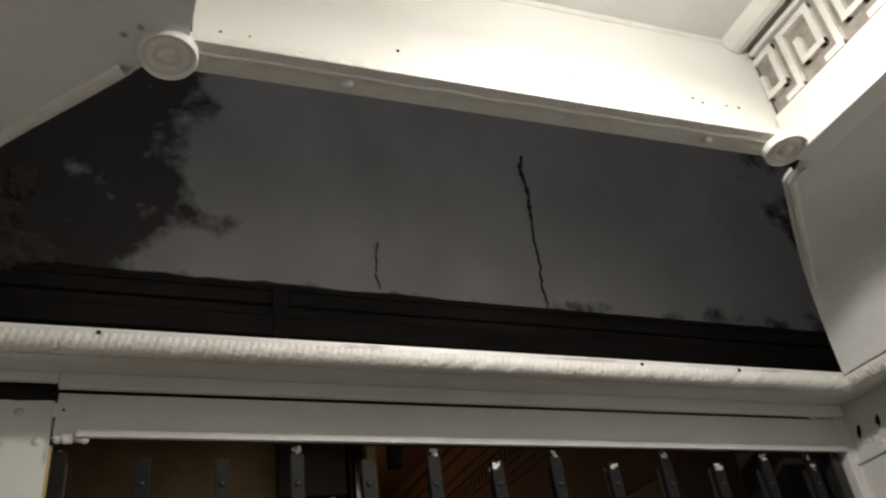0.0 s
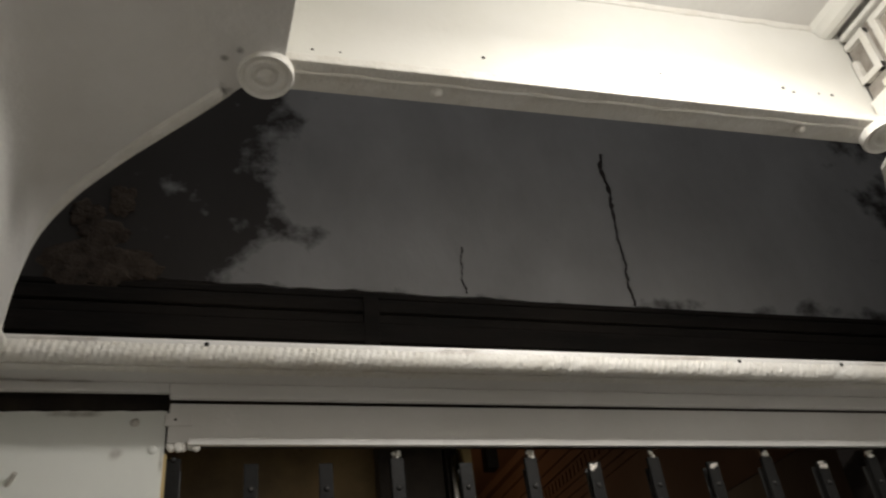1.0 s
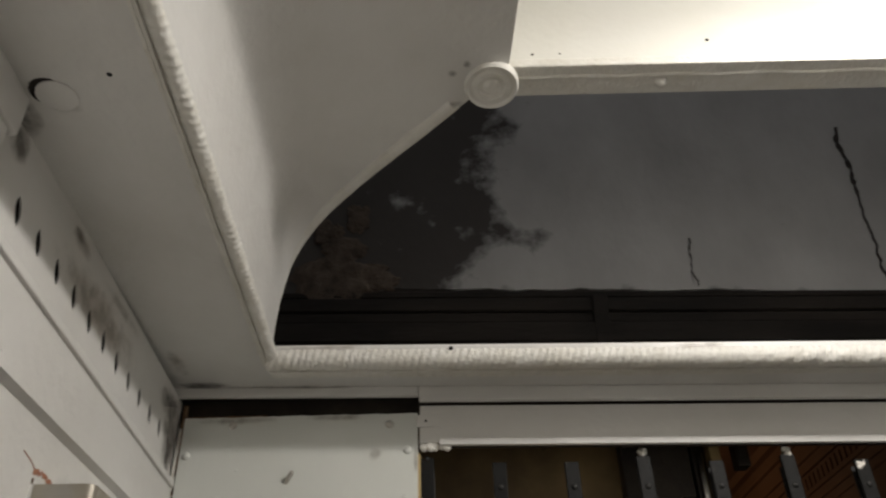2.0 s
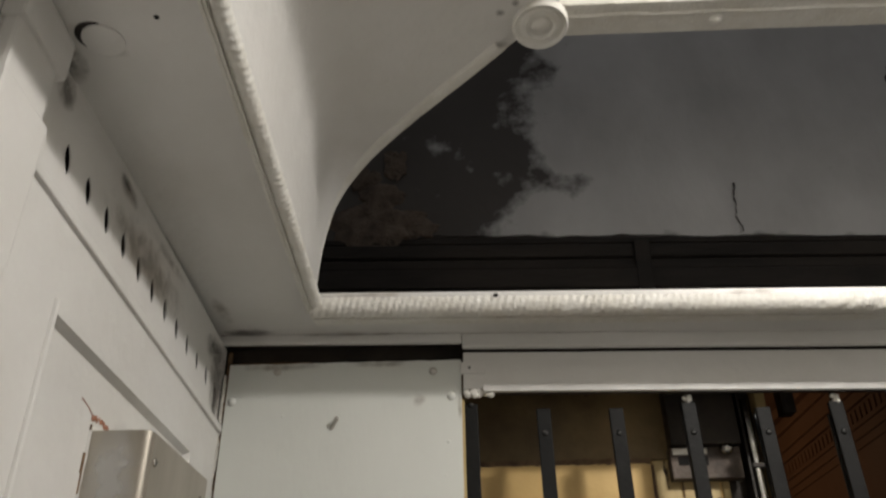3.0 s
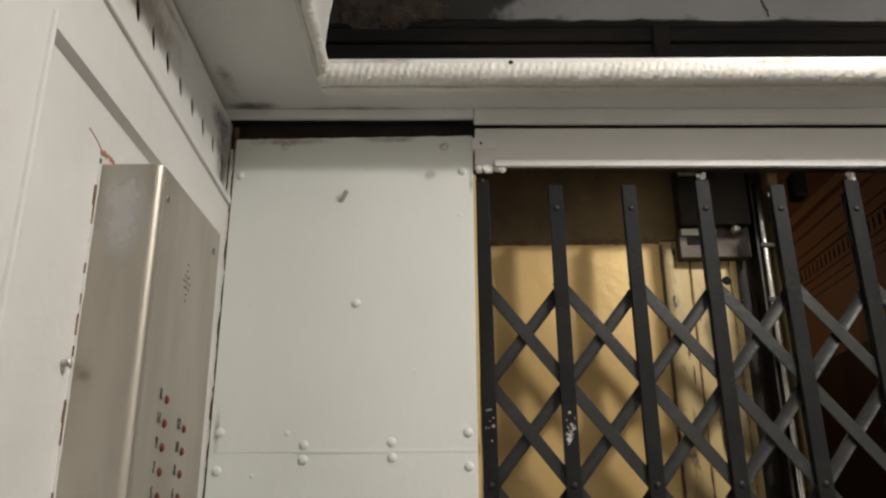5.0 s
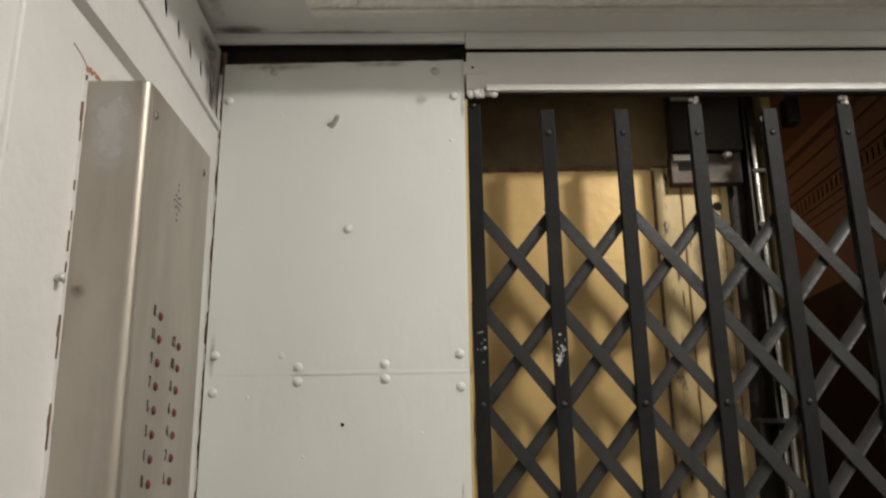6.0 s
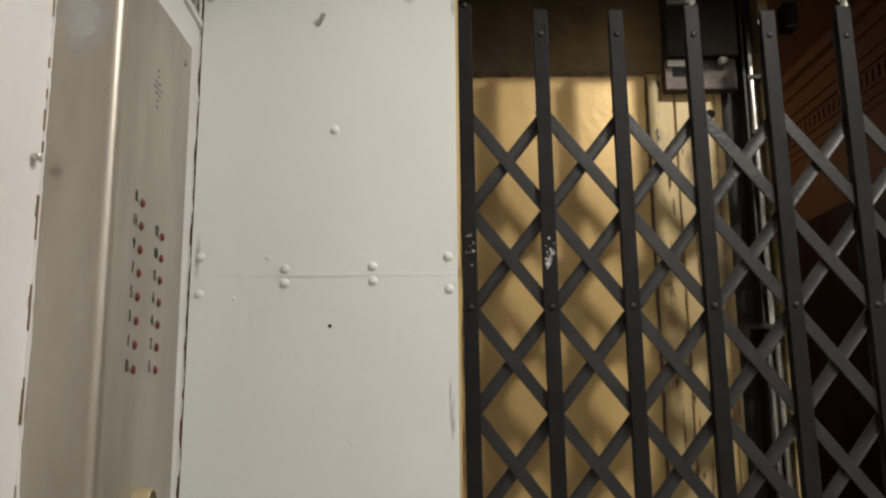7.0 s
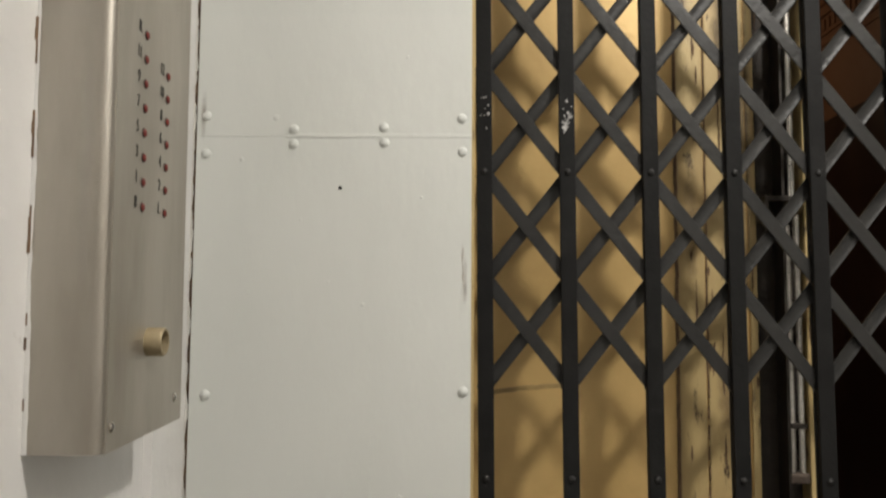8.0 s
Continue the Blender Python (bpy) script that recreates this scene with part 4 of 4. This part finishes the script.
def crack(x, z0, z1, width, lean, seed):
    bm = B()
    n = 46
    rows = []
    for k in range(n + 1):
        v = k / n
        z = z0 + (z1 - z0) * v
        c = x + lean * v + 0.010 * noise.noise((z * 16, seed, 0)) + 0.006 * noise.noise((z * 55, seed, 0)) + 0.002 * noise.noise((z * 170, seed, 0))
        w = width * (0.3 + 1.3 * abs(noise.noise((z * 40, seed, 3)))) * (0.6 + 0.9 * max(0.0, v - 0.6) / 0.4)
        if abs(v - 0.66) < 0.03:
            w *= 2.0
        rows.append([(c - w, SH - 0.0095, z), (c + w, SH - 0.0095, z)])
    return sheet(bm, rows, (0, 0.004, 0))


part("crack", crack(0.855, 2.470, 2.895, 0.0050, 0.012, 3.1), GRIME, coat, "long dark crack")
part("hairline_crack", crack(0.476, 2.486, 2.60, 0.0011, 0.004, 5.2), GRIME, coat)


def ragged_patch(cx, cz, rx, rz, seed, thick):
    bm = B()
    n = 48
    ring = []
    for k in range(n):
        a = k / n * math.tau
        p = Vector((math.cos(a), math.sin(a), seed))
        r = 1 + 0.35 * noise.noise(p * 1.6) + 0.22 * noise.noise(p * 5)
        ring.append((cx + rx * r * math.cos(a), cz + rz * r * math.sin(a)))
    rows = [[(cx + (x - cx) * f, SH - 0.0075 - thick * (1 - f ** 6) - 0.003 * noise.noise((x * 40 * f, z * 40 * f, seed)), cz + (z - cz) * f) for x, z in ring + ring[:1]] for f in (0.02, 0.25, 0.5, 0.7, 0.85, 0.95, 1.0)]
    return sheet(bm, rows)


for k, (cx, cz, rx, rz) in enumerate(((-0.235, 2.530, 0.085, 0.050), (-0.150, 2.515, 0.032, 0.026), (-0.225, 2.590, 0.050, 0.035), (-0.200, 2.675, 0.024, 0.042), (-0.265, 2.635, 0.03, 0.03))):
    thing("broken_plaster", ragged_patch(cx, cz, rx, rz, k + 1.5, 0.005), BROWNPLASTER, "patch of broken brown plaster on the sooty wall", "plaster", "broken plaster patches", smooth=True)
rail = base("hanger_rail", (0.5, SH, 2.4), "greasy dark steel rails above the landing door", "rail")
for z0, z1, y in ((2.462, 2.474, 1.466), (2.43, 2.458, 1.462), (2.405, 2.425, 1.465), (2.36, 2.40, 1.455), (2.302, 2.35, 1.46)):
    part("rail_bar", block(B(), -1.2, 1.2, y - SH, 0.0, z0 - 2.4, z1 - 2.4, 0.003), SOOTSTEEL, rail)
for x in (-0.225,):
    part("bracket", block(B(), x - 0.015, x + 0.015, 1.453 - SH, 0, -0.05, 0.06, 0.003), SOOTSTEEL, rail)

rail.rotation_euler.y = 0.022

# ---- hall beyond the landing ----
structure("hall_floor", block(B(), -1.5, 1.75, SH, 7.0, -0.06, 0.0), FLOORMAT, "dark floor of the hall", "floor")
structure("hall_ceiling", block(B(), -1.5, 1.75, SH + 0.14, 7.0, 3.1, 3.16), HALL, "brown painted ceiling of the hall", "ceiling")
# added fixture, out of view, to carry the lamp that fills the hall
thing("hall_fill_fixture", lathe(B(), (0.7, 4.2, 3.1), (0, 0, -1), [(0.12, 0.0), (0.12, 0.02), (0.09, 0.05), (0.03, 0.07), (0.015, 0.2)], 20), BRASS, "unseen brass ceiling fixture added for the hall fill lamp", "lamp", smooth=True)
structure("hall_wall_right", block(B(), 1.62, 1.75, SH + 0.14, 7.0, 0.0, 3.1), HALL, "brown painted hall wall", "wall")
structure("hall_wall_left", block(B(), -1.6, -1.5, SH + 0.14, 7.0, 0.0, 3.1), HALL, "brown painted hall wall", "wall")
structure("hall_wall_end", block(B(), -1.6, 1.75, 7.0, 7.1, 0.0, 3.1), HALL, "brown painted hall wall", "wall")
structure("hall_wall_near", block(B(), -1.6, 1.75, SH + 0.141, SH + 0.16, 2.30, 3.1), HALL, "brown painted hall wall over the lift landing", "wall")
structure("hall_dado", block(B(), 1.595, 1.621, SH + 0.16, 7.0, 0.0, 2.34, 0.006), HALLDARK, "tall dark wood dado along the hall wall", "dado")
cornice = base("hall_cornice", (1.62, 4.0, 2.8), "brown hall cornice with a row of dentils", "cornice")
for z0, z1, w in ((2.66, 2.668, 0.006), (2.70, 2.715, 0.009), (2.745, 2.752, 0.010), (2.835, 2.85, 0.016), (2.89, 2.90, 0.014), (2.98, 2.995, 0.02), (3.05, 3.1, 0.04)):
    part("fillet", block(B(), -w, 0.0, -2.38, 3.0, z0 - 2.8, z1 - 2.8, 0.004), HALL, cornice)
dentil = finish("dentil", block(B(), -0.007, 0.0, -0.010, 0.010, -0.030, 0.022, 0.002), HALL)
for k in range(105):
    part("dentil", dentil, None, cornice).location = (0, -2.3 + k * 0.048, 0)

# thick lumps of old paint at the front end of the right wall
bm = B()
for k in range(34):
    dome(bm, (0.006, -0.065 + random.gauss(0, 0.022), 2.085 + random.gauss(0, 0.018)), (-1, 0, 0), random.uniform(0.003, 0.010), random.uniform(0.0015, 0.005), 10, 3)
part("paint_lump", bm, LUMPY, wall_right, "thick lumps of old paint", smooth=True)

# ragged black drips down the edge strips of the landing door
bm = B()
for k in range(46):
    x, z = random.choice((0.252, 0.262, 0.283, 0.30, 0.318, 0.345, 0.419)) + random.gauss(0, 0.004), random.uniform(1.2, 2.0)
    y = 1.4175 if x > 0.40 else 1.4395
    n, h, w = 9, random.uniform(0.012, 0.06), random.uniform(0.0008, 0.0026)
    rows = [[(x + 0.002 * noise.noise((z * 30 + j, k, 0)) + q * w * math.sin(math.pi * (j + 0.5) / n) * (0.6 + 0.8 * abs(noise.noise((j * 0.9, k, 5)))), y, z - h * j / (n - 1)) for q in (-1, 1)] for j in range(n)]
    sheet(bm, rows, (0, 0.0008, 0))
on_door("drip", bm, RUST, "dark drips of grease")

# ---- stains and wear ----
for y, z, w, h, m in ((-0.03, 2.12, 0.06, 0.07, SOOTY), (-0.05, 2.165, 0.09, 0.035, SOOTY), (-0.02, 2.10, 0.03, 0.05, SOOTY), (-0.30, 2.19, 0.12, 0.015, BROWNISH), (-0.62, 2.19, 0.03, 0.03, SOOTY), (-0.46, 2.197, 0.035, 0.010, SOOTY), (-0.36, 2.15, 0.24, 0.05, BROWNISH), (-0.45, 2.19, 0.05, 0.02, BROWNISH)):
    smudge(wall_left, m, (-0.0052, y, z), (0, w, 0), (0, 0, h), "grime on the frieze")
ceiling_border = bpy.data.objects["ceiling"]
for x, y, w, d, m in ((-0.41, 1.275, 0.06, 0.022, SOOTY), (-0.25, 1.28, 0.14, 0.012, BROWNISH), (-0.43, 1.2, 0.02, 0.08, BROWNISH), (-0.43, 0.66, 0.03, 0.05, SOOTY), (-0.384, 0.645, 0.035, 0.035, BROWNISH)):
    smudge(ceiling_border, m, (x, y, SOFFIT - 0.0006 - 0.019 * (x + w + 0.15)), (w, 0, -0.019 * w), (0, d, 0), "grime on the soffit")
hip_left = bpy.data.objects["cove_left"]
for x, y, w, d, m in ((-0.006, 0.868, 0.022, 0.010, BROWNISH), (-0.012, 0.815, 0.010, 0.010, SOOTY), (0.006, 0.80, 0.008, 0.010, SOOTY)):
    smudge(hip_left, m, (x, y, 2.4105), (w, 0, 0), (0, d, 0), "rust spots")
for x, z, w, h in ((-0.10, 2.160, 0.11, 0.012), (0.06, 2.161, 0.08, 0.010), (0.12, 2.10, 0.02, 0.02), (-0.172, 1.72, 0.008, 0.06), (0.178, 1.5, 0.006, 0.06), (0.183, 2.09, 0.006, 0.04)):
    smudge(panel, BROWNISH, (x, -0.0016, z), (w, 0, 0), (0, 0, h), "rust along the edge")
for x, z, w, h, m in ((0.155, 1.6, 0.018, 0.2, BROWNISH), (0.205, 1.9, 0.03, 0.10, SOOTY), (0.215, 1.6, 0.022, 0.22, SOOTY), (0.205, 1.35, 0.03, 0.16, BROWNISH), (0.235, 1.75, 0.02, 0.3, SOOTY), (0.155, 1.9, 0.015, 0.07, PALE)):
    smudge(door, m, (x, -0.0006, z), (w, 0, 0), (0, 0, h), "greasy grime on the door edge")
for x, z, w, h, m in ((0.035, 1.60, 0.012, 0.2, PALE), (0.020, 1.885, 0.034, 0.075, SCUFF), (0.004, 1.728, 0.012, 0.012, BROWNISH)):
    smudge(cop, m, (x, PY0 - 0.0006, z), (w, 0, 0), (0, 0, h), "stain on the steel")
for x, w, h in ((0.81, 0.03, 0.012), (0.875, 0.045, 0.009), (0.97, 0.04, 0.010), (0.80, 0.015, 0.012)):
    smudge(plate, YELLOWISH, (x, PAN_F - 0.0008, 2.471), (w, 0, 0), (0, 0, h), "yellow rust stain")
for x, w in ((-0.2, 0.12), (0.35, 0.1), (0.72, 0.14), (1.1, 0.12)):
    smudge(bpy.data.objects["rope_trim_front"], BROWNISH, (x, IN_F - 0.0048, 2.2105 - 0.019 * (x + 0.15)), (w, 0, 0), (0, 0.001, 0.007), "rust on the rope moulding")
